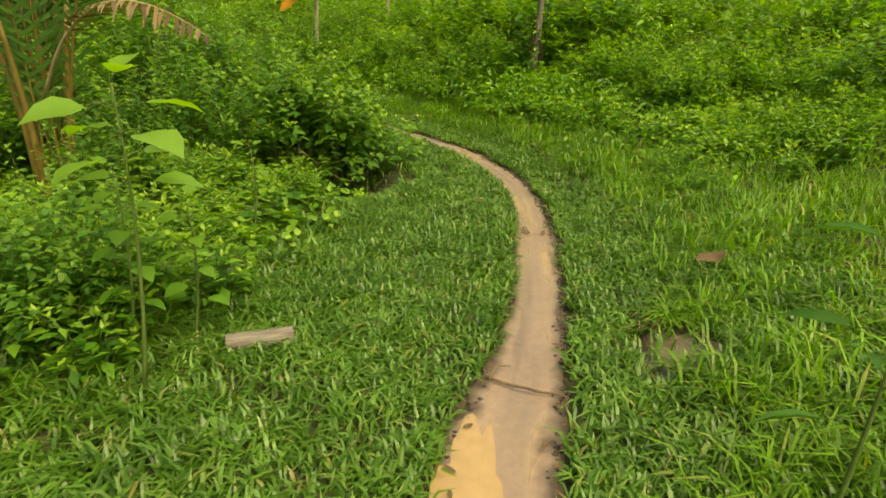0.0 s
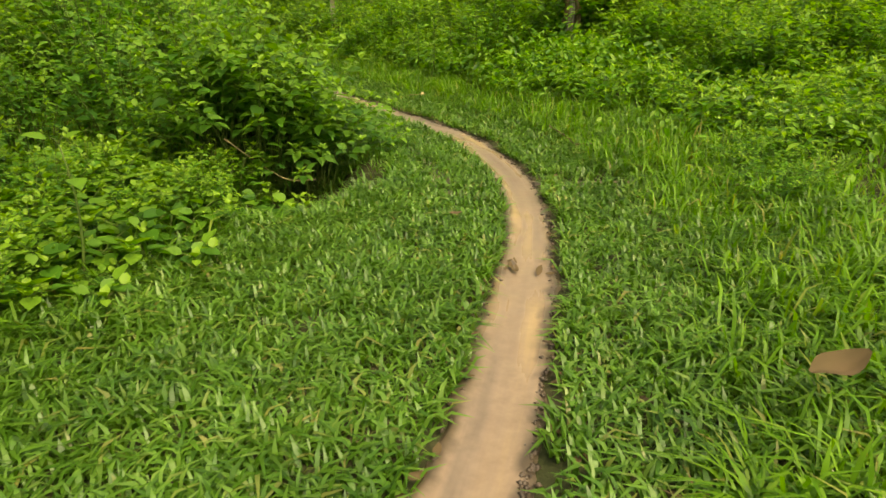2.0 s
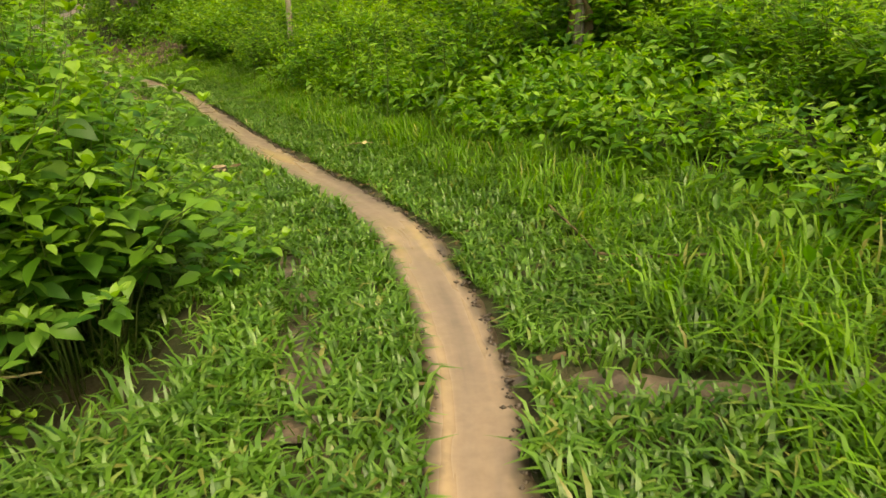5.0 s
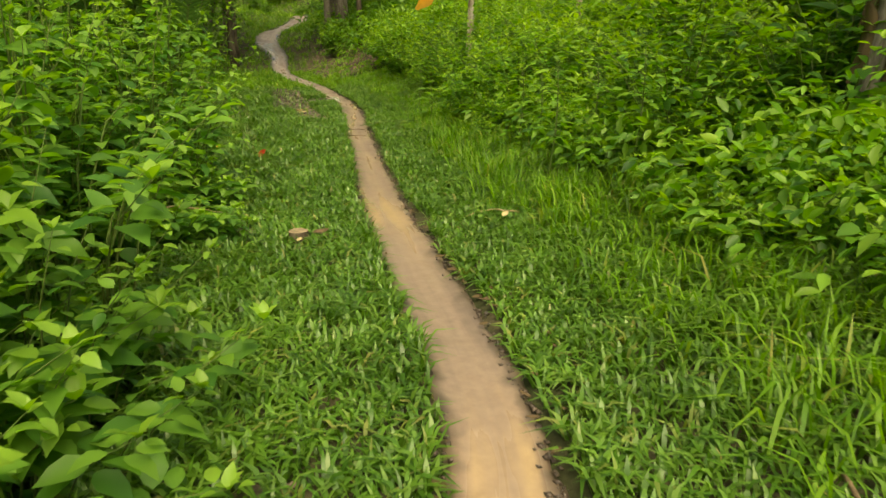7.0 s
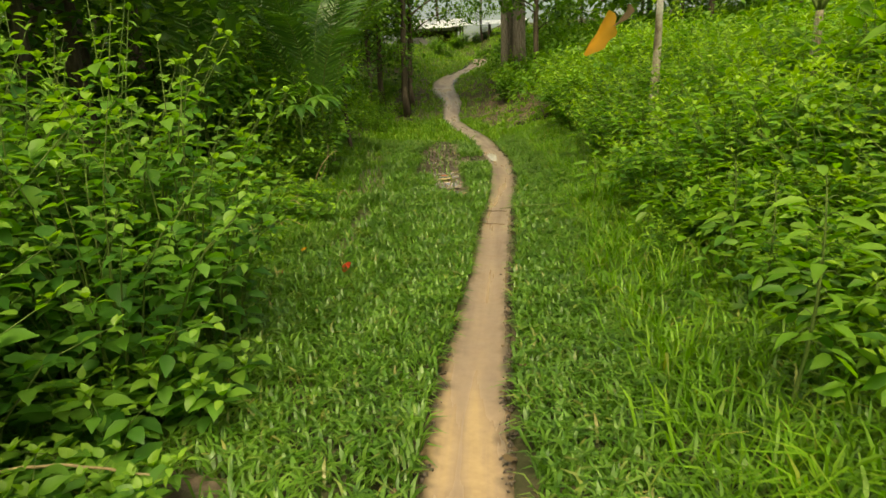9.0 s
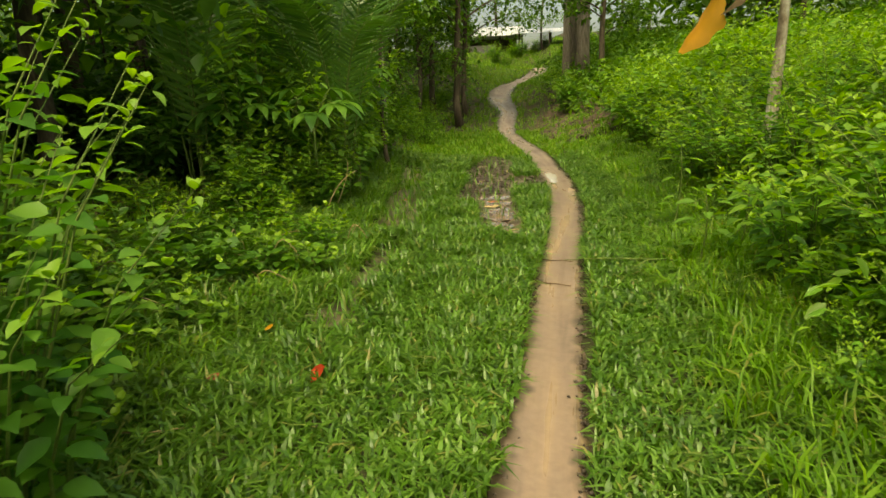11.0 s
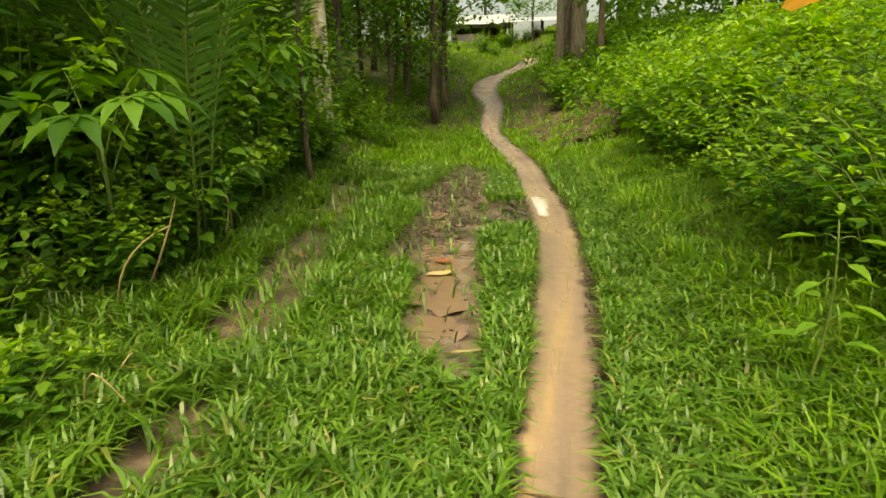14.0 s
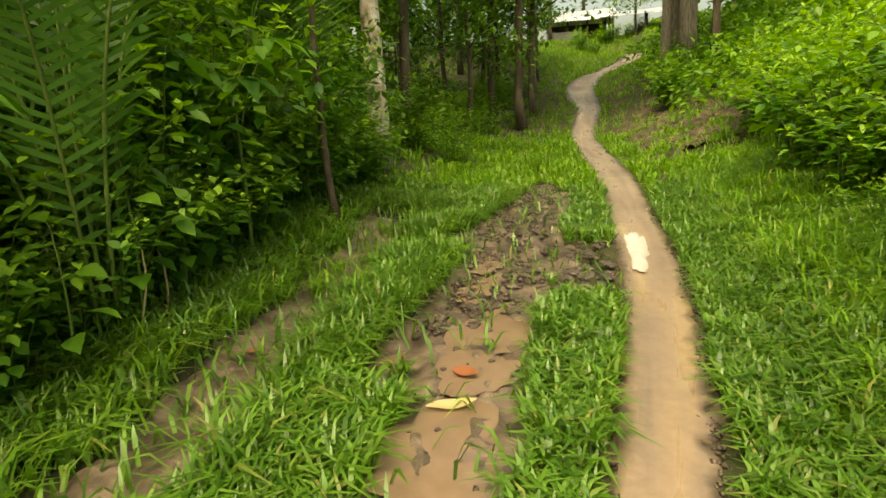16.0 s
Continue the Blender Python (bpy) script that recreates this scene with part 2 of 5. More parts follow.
def beside(xy, line):
    """For each place: distance along the line, signed distance to its right, and the line's third column there."""
    best = np.full(len(xy), 1e9)
    along, side, third = np.zeros(len(xy)), np.zeros(len(xy)), np.zeros(len(xy))
    run = 0.0
    for a, b in zip(line[:-1], line[1:]):
        v = b[:2] - a[:2]
        n = np.linalg.norm(v)
        r = xy - a[:2]
        t = np.clip((r @ v) / (n * n), 0, 1)
        off = r - t[:, None] * v
        d = np.hypot(off[:, 0], off[:, 1])
        near = d < best
        best[near] = d[near]
        along[near] = run + t[near] * n
        side[near] = (d * np.sign(v[1] * r[:, 0] - v[0] * r[:, 1]))[near]
        if line.shape[1] > 2:
            third[near] = (a[2] + t * (b[2] - a[2]))[near]
        run += n
    return along, side, third


def wave(xy, size, seed):
    """Soft irregular waves between -1 and 1."""
    r = np.random.default_rng(seed)
    out = np.zeros(len(xy))
    for k in range(7):
        a, p, f = r.uniform(0, 6.283), r.uniform(0, 6.283), (0.6 + 0.35 * k) / size
        out += np.sin((xy[:, 0] * math.cos(a) + xy[:, 1] * math.sin(a)) * f * 6.283 + p) / (1 + 0.4 * k)
    return out / 2.6


def hill(xy):
    """The lie of the land: level along the path, a bank to its right, a rise on the left further on, and the hillside with the hut."""
    s, d, _ = beside(xy, LINE)
    u = (xy[:, 0] + 5.18) * -0.737 + (xy[:, 1] - 14.8) * 0.676
    up = 1.6 * np.log1p(np.exp(np.clip((u - 18.6) / 1.6, -30, 30)))
    z = 0.15 * np.minimum(up, 22) + 0.045 * np.clip(up - 22, 0, 120)
    z = z + (0.17 + 0.09 * np.clip((s - 23) / 4, 0, 1)) * np.clip(d - 0.5, 0, 6) + 0.1 * np.clip(d - 6.5, 0, 30)
    far = np.clip((s - 17) / 6, 0, 1)
    z = z + far * 0.17 * np.clip(-d - 2.2, 0, 7) + 0.02 * np.clip(-d - 6, 0, 30)
    _, r, _ = beside(xy, np.array(DITCH))
    z = z - 0.34 * np.exp(-((r / 0.42) ** 4))
    flat = np.clip((np.abs(d) - 0.3) / 2.0, 0, 1)
    return z + flat * (0.05 * wave(xy, 2.6, 3) + 0.12 * wave(xy, 11, 4) * np.clip(np.abs(d) / 6, 0, 1))


def bare(xy):
    """How bare the earth is, 0 to 1: path, ruts, mud."""
    s, d, hw = beside(xy, LINE)
    ragged = 0.035 * wave(xy, 0.22, 11) + 0.03 * wave(xy, 0.7, 12)
    out = (np.abs(d) < hw + ragged + 0.015 + 0.04 * (d > 0)).astype(float)
    _, r, _ = beside(xy, np.array(RUT))
    out = np.maximum(out, (np.abs(r) < np.where(xy[:, 0] > -7.3, 0.15 + 0.26 * wave(xy, 0.9, 13), 0.28 + 0.13 * wave(xy, 0.9, 13))) * 0.94)
    _, r, _ = beside(xy, np.array(BRANCH))
    out = np.maximum(out, (np.abs(r) < 0.085 + 0.05 * wave(xy, 0.4, 14)) * 0.92)
    _, r, _ = beside(xy, np.array(BARE))
    out = np.maximum(out, (np.abs(r) < 0.075 + 0.09 * wave(xy, 0.35, 15)) * 0.85)
    # churned mud to the left of the path
    _, r, k = beside(xy, np.array(MUD))
    m = (np.abs(r) < k * (0.95 + 0.4 * wave(xy, 0.7, 16))) | ((np.abs(d + 0.45) < 0.3 + 0.1 * wave(xy, 0.5, 19)) & (s > 28.2) & (s < 29.9))
    out = np.maximum(out, m * (0.985 + 0.012 * wave(xy, 0.3, 17)))
    # bare hollow under the overhanging shrubs
    out = np.maximum(out, 0.97 * (np.hypot((xy[:, 0] + 0.66), (xy[:, 1] - 6.8) * 0.8) < 0.56 + 0.1 * wave(xy, 0.5, 20)))
    # leaf litter under the large trees, and a worn spot at the foot of the shrubs
    out = np.maximum(out, 0.9 * ((s > 35) & (s < 48) & (d > 0.8) & (d < 3.4) & (wave(xy, 1.2, 22) > -0.25)))
    out = np.maximum(out, 0.93 * (np.hypot(xy[:, 0] + 2.33, xy[:, 1] - 9.9) < 0.2 + 0.08 * wave(xy, 0.4, 23)))
    # trodden soil by the tuft
    out = np.maximum(out, 0.84 * (np.hypot((xy[:, 0] - 1.8), (xy[:, 1] - 3.3)) < 0.27 + 0.12 * wave(xy, 0.4, 18)))
    return out


def ground_z(x, y):
    return float(hill(np.array([[x, y]], float))[0])


# ---------------------------------------------------------------- building helpers
def unit(v):
    return v / np.maximum(np.linalg.norm(v, axis=-1, keepdims=True), 1e-9)


def along_way(s, d):
    run = np.r_[0, np.cumsum(np.hypot(*np.diff(LINE[:, :2], axis=0).T))]
    p = np.array([np.interp(s, run, LINE[:, c]) for c in (0, 1)])
    q = np.array([np.interp(s + 0.3, run, LINE[:, c]) for c in (0, 1)])
    t = unit(q - p)
    return p[0] + t[1] * d, p[1] - t[0] * d



def mesh_of(name, verts, faces, mat, age=None, flat=False):
    """A mesh from arrays; faces is a list of index arrays, all of one width each."""
    me = bpy.data.meshes.new(name)
    verts = np.asarray(verts, np.float32)
    loops = np.concatenate([np.asarray(f, np.int32).ravel() for f in faces])
    sizes = np.concatenate([np.full(len(f), np.asarray(f).shape[1], np.int32) for f in faces])
    me.vertices.add(len(verts))
    me.vertices.foreach_set("co", verts.ravel())
    me.loops.add(len(loops))
    me.loops.foreach_set("vertex_index", loops)
    me.polygons.add(len(sizes))
    starts = np.concatenate([[0], np.cumsum(sizes)[:-1]]).astype(np.int32)
    me.polygons.foreach_set("loop_start", starts)
    me.polygons.foreach_set("use_smooth", np.full(len(sizes), not flat))
    if age is not None:
        at = me.attributes.new("age", "FLOAT", "POINT")
        at.data.foreach_set("value", np.asarray(age, np.float32))
    me.materials.append(mat)
    me.update(calc_edges=True)
    return me


def under(name, me, parent, label=""):
    ob = new(name, me)
    ob.parent = parent
    if label:
        tagged(ob, label)
    return ob


# Leaf shapes: along, across, lift; and their faces.
OVATE = (np.array([(0, 0, 0), (.12, .3, .05), (.12, 0, 0), (.12, -.3, .05), (.36, .5, .08), (.36, 0, .01), (.36, -.5, .08), (.68, .34, .02), (.68, 0, -.05), (.68, -.34, .02), (.87, .13, -.09), (.87, -.13, -.09), (1, 0, -.17)]),
         [np.array([(0, 2, 1), (0, 3, 2), (7, 8, 10), (8, 11, 10), (8, 9, 11), (10, 11, 12)]), np.array([(1, 2, 5, 4), (2, 3, 6, 5), (4, 5, 8, 7), (5, 6, 9, 8)])])
SIMPLE = (np.array([(0, 0, 0), (.42, .5, .07), (.42, -.5, .07), (1, 0, -.08)]), [np.array([(0, 3, 1), (0, 2, 3)])])
MEDIUM = (np.array([(0, 0, 0), (.22, .38, .06), (.22, -.38, .06), (.58, .43, .05), (.58, -.43, .05), (1, 0, -.12)]), [np.array([(0, 3, 1), (0, 5, 3), (0, 2, 4), (0, 4, 5)])])
LANCE = (np.array([(0, 0, 0), (.25, .42, .05), (.25, 0, .0), (.25, -.42, .05), (.6, .4, .02), (.6, 0, -.04), (.6, -.4, .02), (1, 0, -.16)]),
         [np.array([(0, 2, 1), (0, 3, 2), (4, 5, 7), (5, 6, 7)]), np.array([(1, 2, 5, 4), (2, 3, 6, 5)])])
STRAP = (np.array([(0, .35, 0), (0, -.35, 0), (.5, .5, 0), (.5, -.5, 0), (1, 0, -.12)]), [np.array([(0, 1, 3, 2)]), np.array([(2, 3, 4)])])
LONG = (np.array([(0, .12, 0), (0, -.12, 0), (.25, .5, .0), (.25, 0, -.06), (.25, -.5, 0), (.6, .48, -.12), (.6, 0, -.17), (.6, -.48, -.12), (.88, .25, -.36), (.88, -.25, -.36), (1, 0, -.48)]),
        [np.array([(0, 3, 2), (0, 1, 3), (1, 4, 3), (8, 9, 10), (5, 6, 8), (6, 9, 8), (6, 7, 9)]), np.array([(2, 3, 6, 5), (3, 4, 7, 6)])])


def leaves(place, ahead, up, length, width, shape, age=None):
    """Arrays of many leaves of one shape."""
    tv, tf = shape
    n, k = len(place), len(tv)
    a = unit(ahead)
    s = unit(np.cross(up, a))
    u = np.cross(a, s)
    L, W = np.broadcast_to(length, n)[:, None, None], np.broadcast_to(width, n)[:, None, None]
    v = place[:, None] + a[:, None] * tv[None, :, :1] * L + s[:, None] * tv[None, :, 1:2] * W + u[:, None] * tv[None, :, 2:] * L
    base = (np.arange(n) * k)[:, None, None]
    f = [(t[None] + base).reshape(-1, t.shape[1]) for t in tf]
    ag = np.repeat(np.zeros(n) if age is None else age, k)
    return v.reshape(-1, 3), f, ag


def tubes(lines, radii, sides=4):
    """Round stalks along lines (each n x 3), radii per line as (foot, tip)."""
    vs, fs, off = [], [], 0
    ang = np.arange(sides) * 2 * math.pi / sides
    for line, (r0, r1) in zip(lines, radii):
        line = np.asarray(line, float)
        n = len(line)
        t = unit(np.gradient(line, axis=0))
        ref = np.array([0.0, 0, 1.0]) if abs(t[n // 2][2]) < 0.8 else np.array([1.0, 0, 0])
        a = unit(np.cross(t, ref))
        b = np.cross(t, a)
        r = np.linspace(r0, r1, n)[:, None, None]
        ring = line[:, None] + r * (a[:, None] * np.cos(ang)[None, :, None] + b[:, None] * np.sin(ang)[None, :, None])
        vs.append(ring.reshape(-1, 3))
        i, j = np.meshgrid(np.arange(n - 1), np.arange(sides), indexing="ij")
        j2 = (j + 1) % sides
        fs.append(np.stack([i * sides + j, i * sides + j2, (i + 1) * sides + j2, (i + 1) * sides + j], -1).reshape(-1, 4) + off)
        vs.append(line[[0, -1]])
        c0, c1 = off + n * sides, off + n * sides + 1
        k = np.arange(sides)
        fs.append(np.stack([off + (k + 1) % sides, off + k, np.full(sides, c0), np.full(sides, c0)], -1))
        e = off + (n - 1) * sides
        fs.append(np.stack([e + k, e + (k + 1) % sides, np.full(sides, c1), np.full(sides, c1)], -1))
        off += n * sides + 2
    f = np.vstack(fs)
    tri = f[f[:, 2] == f[:, 3]][:, :3]
    return np.vstack(vs), [f[f[:, 2] != f[:, 3]], tri] if len(tri) else [f]


def stack(sets):
    """Several (verts, faces, age) as one."""
    off, vs, fs, ag = 0, [], [], []
    for v, f, a in sets:
        vs.append(v)
        fs += [x + off for x in f]
        ag.append(a)
        off += len(v)
    return np.vstack(vs), fs, np.concatenate(ag)


def arc(foot, tip, sag, n=6):
    """A bent stalk from foot to tip."""
    t = np.linspace(0, 1, n)[:, None]
    foot, tip = np.array(foot, float), np.array(tip, float)
    return foot + (tip - foot) * t + np.array(sag, float) * (4 * t * (1 - t))


def thing(name, x, y, label, category, group="", z=None, turn=0.0, size=1.0):
    ob = new(name)
    ob.empty_display_size = 0.1
    ob.matrix_basis = pose(x, y, ground_z(x, y) - 0.01 if z is None else z, 0, 0, turn) @ Matrix.Scale(size, 4)
    return tagged(ob, label, category, group)


def plant_at(ob, x, y, turn, size, z=None):
    c = copy_thing(ob, pose(x, y, ground_z(x, y) - 0.02 if z is None else z, 0, 0, turn))
    c.scale = (size, size, size)
    return c


# ---------------------------------------------------------------- ground
def grid(xs, ys, hole=None):
    gx, gy = np.meshgrid(xs, ys, indexing="ij")
    xy = np.stack([gx.ravel(), gy.ravel()], -1)
    n, m = len(xs), len(ys)
    i, j = np.meshgrid(np.arange(n - 1), np.arange(m - 1), indexing="ij")
    f = np.stack([i * m + j, (i + 1) * m + j, (i + 1) * m + j + 1, i * m + j + 1], -1).reshape(-1, 4)
    return xy, f


def axis(stops, steps, reach):
    """Grid lines between stops at the given steps, then ever wider ones out to the horizon."""
    mid = [np.arange(a, b - 1e-6, c) for a, b, c in zip(stops[:-1], stops[1:], steps)]
    mid = np.concatenate(mid + [[stops[-1]]])
    out = np.cumsum(0.3 * 1.22 ** np.arange(1, 60))
    out = out[out < reach]
    return np.concatenate([stops[0] - out[::-1], mid, stops[-1] + out])


gxy, gf = grid(axis((-36, -13, 4.5, 9), (0.28, 0.11, 0.28), 900), axis((-4, 0.5, 22, 48), (0.28, 0.11, 0.28), 900))
_, gd, ghw = beside(gxy, LINE)
gz = hill(gxy)
near = np.hypot(gxy[:, 0] + 5, gxy[:, 1] - 11) < 40
gb = np.zeros(len(gxy))
gb[near] = bare(gxy[near])
gz = gz - 0.06 * np.clip(1.25 - np.abs(gd) / (ghw + 0.03), 0, 1) ** 0.5 - 0.075 * (gb > 0.5) * (np.abs(gd) > 0.34) + 0.012 * wave(gxy, 0.25, 21)
ground = new("ground", mesh_of("ground", np.column_stack([gxy, gz]), [gf], M_SOIL))
tagged(ground, "dark soil under grass, sloping up to a hillside", "ground", kind="structure")


def strip(name, line, half, mat, relief, label, category, cross=11, sink=0.045, lift=0.0):
    """Bare earth along a line, with a worn uneven top whose edges go down into the turf."""
    line = np.asarray(line, float)
    t = unit(np.gradient(line[:, :2], axis=0))
    r = np.stack([t[:, 1], -t[:, 0]], -1)
    w = np.linspace(-1, 1, cross)
    ragged = np.where(w[None, :] < 0, wave(line[:, :2], 0.24, 76)[:, None], wave(line[:, :2] + 40, 0.24, 77)[:, None])
    h = np.asarray(half)[:, None] * 1.22 * (1 + 0.1 * ragged * np.abs(w)[None, :])
    xy = (line[:, None, :2] + r[:, None] * (w[None, :] * h)[..., None]).reshape(-1, 2)
    wob = 0.1 * wave(xy, 0.5, 31)
    edge = np.abs(np.tile(w, len(line)))
    z = hill(xy) + lift - 0.02 * (1 - edge ** 2) + relief * (wave(xy, 0.16, 32) + 0.6 * wave(xy, 0.5, 33)) - sink * np.clip((edge + wob - 0.78) / 0.22, 0, 1.4)
    n, m = len(line), cross
    i, j = np.meshgrid(np.arange(n - 1), np.arange(m - 1), indexing="ij")
    f = np.stack([i * m + j, i * m + j + 1, (i + 1) * m + j + 1, (i + 1) * m + j], -1).reshape(-1, 4)[:, ::-1]
    me = mesh_of(name, np.column_stack([xy, z]), [f], mat)
    lane = np.repeat(np.arange(n) * np.linalg.norm(line[1, :2] - line[0, :2]), m)
    for key, value in (("edge", edge * 0.75), ("along", lane * 0.45), ("across", np.tile(w, n) * 1.6)):
        at = me.attributes.new(key, "FLOAT", "POINT")
        at.data.foreach_set("value", value.astype(np.float32))
    return tagged(new(name, me), label, category, kind="structure")


way = smooth(WAY, 0.06)
rise = 0.05 * np.clip((np.arange(len(way)) * 0.06 - 31) / 6, 0, 1)
strip("footpath", way, way[:, 2], M_PATH, 0.006, "narrow tan footpath of damp trodden sandy clay", "path", 15, 0.045, np.repeat(rise, 15))
rut = smooth([(x, y, 0) for x, y in RUT], 0.06)
strip("muddy_rut", rut, 0.26 + 0.08 * wave(rut[:, :2], 0.9, 13), M_MUD, 0.02, "shallow muddy rut with wet brown earth", "rut", 13, 0.05, -0.005)
br = smooth([(x, y, 0) for x, y in BRANCH], 0.05)
strip("side_track", br, np.linspace(0.12, 0.06, len(br)), M_MUD, 0.008, "thin bare side track of damp brown earth", "path", 9, 0.04, -0.004)
mud = smooth(MUD, 0.06)
wt = smooth([(x, y, 0) for x, y in BARE], 0.05)
strip("worn_track", wt, 0.085 + 0.05 * wave(wt[:, :2], 0.35, 15), M_MUD, 0.008, "faint worn track of bare brown earth in the turf", "path", 9, 0.035, -0.004)
ps = smooth([(1.62, 3.66, 0), (1.78, 3.3, 0), (1.98, 2.9, 0)], 0.05)
sp = smooth([(-2.55, 9.72, 0), (-2.33, 9.9, 0), (-2.12, 10.1, 0)], 0.05)
strip("bare_soil", sp, 0.17 * np.sin(np.linspace(0.3, 2.85, len(sp))), M_MUD, 0.015, "small worn spot of brown soil at the foot of shrubs", "soil", 11, 0.03, 0.0)
strip("bare_soil", ps, 0.24 * np.sin(np.linspace(0.3, 2.85, len(ps))), M_MUD, 0.02, "small patch of bare damp brown soil in the grass", "soil", 13, 0.03, 0.0)
strip("churned_mud", mud, mud[:, 2] * 1.12, M_MUD, 0.032,
      "patch of churned wet brown mud beside the path", "mud", 31, 0.06, -0.012)


lb = smooth([(*along_way(36.0, 1.9), 0), (*along_way(39, 2.2), 0), (*along_way(43, 2.6), 0), (*along_way(47, 3.0), 0)], 0.12)
strip("bare_bank", lb, 0.35 + 1.0 * np.sin(np.linspace(0.1, 2.9, len(lb))), M_LITTER, 0.05, "brown bank of bare earth and leaf litter under trees", "soil", 31, 0.12, 0.03)


# ---------------------------------------------------------------- pools
def pool(name, x, y, rx, ry, turn, mat, label, z):
    n = 56
    a = np.arange(n) / n * 6.283
    r = 1 + 0.13 * np.sin(2 * a + 3 * x) + 0.13 * np.sin(3 * a + 5 * y) + 0.09 * np.sin(7 * a + x) + 0.06 * np.sin(11 * a + y) + 0.04 * np.sin(17 * a)
    p = np.column_stack([rx * r * np.cos(a), ry * r * np.sin(a), np.zeros(n)])
    v = np.vstack([p, p * 0.9 + (0, 0, 0.002), [(0, 0, 0.002)]])
    k = np.arange(n)
    k2 = (k + 1) % n
    me = mesh_of(name, v, [np.stack([k, k2, k2 + n, k + n], -1), np.stack([k + n, k2 + n, np.full(n, 2 * n)], -1)], mat)
    ob = new(name, me)
    ob.matrix_basis = pose(x, y, z, 0, 0, turn)
    return tagged(ob, label, "puddle", "puddles")


pool("puddle", 0.83, 1.95, 0.15, 0.62, 2, M_SANDPOOL, "shallow yellow sandy puddle on the footpath", ground_z(0.83, 2.0) - 0.008)
# the white sky reflection on this puddle is painted into its colour
pool("puddle", -8.95, 18.93, 0.1, 0.62, 46, M_GLINTPOOL, "puddle on the footpath with the sky's reflection put into its pale colour", ground_z(-8.95, 18.93) - 0.006)
for px, py, a, b, tn in ((-6.55, 15.35, .19, .3, 48), (-7.15, 15.88, .3, .42, 42), (-7.72, 16.4, .2, .3, 45), (-8.15, 16.8, .24, .46, 48), (-8.9, 17.2, .14, .3, 40), (-9.4, 17.6, .16, .26, 45)):
    pool("puddle", px, py, a, b, tn, M_POOL, "shallow brown puddle lying in churned mud", ground_z(px, py) - 0.014)


# ---------------------------------------------------------------- grass
def blades(xy, height, width, lean, tint):
    """Many bent grass blades as one (verts, faces, age)."""
    n = len(xy)
    z = hill(xy) - 0.012
    a = rng.uniform(0, 6.283, n)
    out = np.stack([np.cos(a), np.sin(a)], -1)
    side = np.stack([-out[:, 1], out[:, 0]], -1) * (width / 2)[:, None]
    foot = np.column_stack([xy, z])
    m = foot + np.column_stack([out * (height * lean * 0.42)[:, None], height * 0.6])
    t = foot + np.column_stack([out * (height * lean * 1.05)[:, None], height * np.clip(1.02 - lean * 0.42, 0.2, 1)])
    s = np.column_stack([side, np.zeros(n)])
    v = np.stack([foot - s * 0.8, foot + s * 0.8, m + s, m - s, t], 1).reshape(-1, 3)
    b = (np.arange(n) * 5)[:, None]
    return v, [b + np.array([[0, 1, 2, 3]]), b + np.array([[3, 2, 4]])], np.repeat(tint, 5)


def scatter(per_metre, lo, hi, left, right, clump, spread):
    """Tufts of blades along the path between two distances from it."""
    run = np.r_[0, np.cumsum(np.hypot(*np.diff(LINE[:, :2], axis=0).T))]
    area = (hi - lo) * (right - left)
    n = int(per_metre * area / clump)
    s, d = rng.uniform(lo, hi, n), rng.uniform(left, right, n)
    x, y = np.interp(s, run, LINE[:, 0]), np.interp(s, run, LINE[:, 1])
    x1, y1 = np.interp(s + 0.3, run, LINE[:, 0]), np.interp(s + 0.3, run, LINE[:, 1])
    t = unit(np.column_stack([x1 - x, y1 - y]))
    c = np.column_stack([x + t[:, 1] * d, y - t[:, 0] * d])
    xy = np.repeat(c, clump, 0) + rng.normal(0, spread, (n * clump, 2))
    return xy[rng.uniform(0, 1, len(xy)) > bare(xy)]


xy = scatter(2900, 7.0, 33, -2.3, 1.9, 5, 0.035)
xy = np.vstack([xy, scatter(1500, 20.5, 33, -3.7, -2.3, 5, 0.035), scatter(1500, 23, 33, 1.9, 3.4, 5, 0.035)])
_, d, _ = beside(xy, LINE)
h = rng.uniform(0.055, 0.125, len(xy)) * (1 + 0.45 * np.clip(np.abs(d) - 0.6, 0, 1.2)) * (1 + 0.25 * wave(xy, 0.8, 41))
lush = 1 + 0.35 * np.clip((-3 - xy[:, 0]) / 2, 0, 1)
v, f, a = blades(xy, h * lush, rng.uniform(0.009, 0.019, len(xy)) * np.sqrt(lush), rng.uniform(0.3, 1.45, len(xy)), np.clip(rng.normal(0.1, 0.2, len(xy)), 0, 1))
tagged(new("lawn_grass", mesh_of("lawn_grass", v, f, M_LAWN, a)), "short broad-bladed green carpet grass beside the footpath", "grass", kind="stuff")

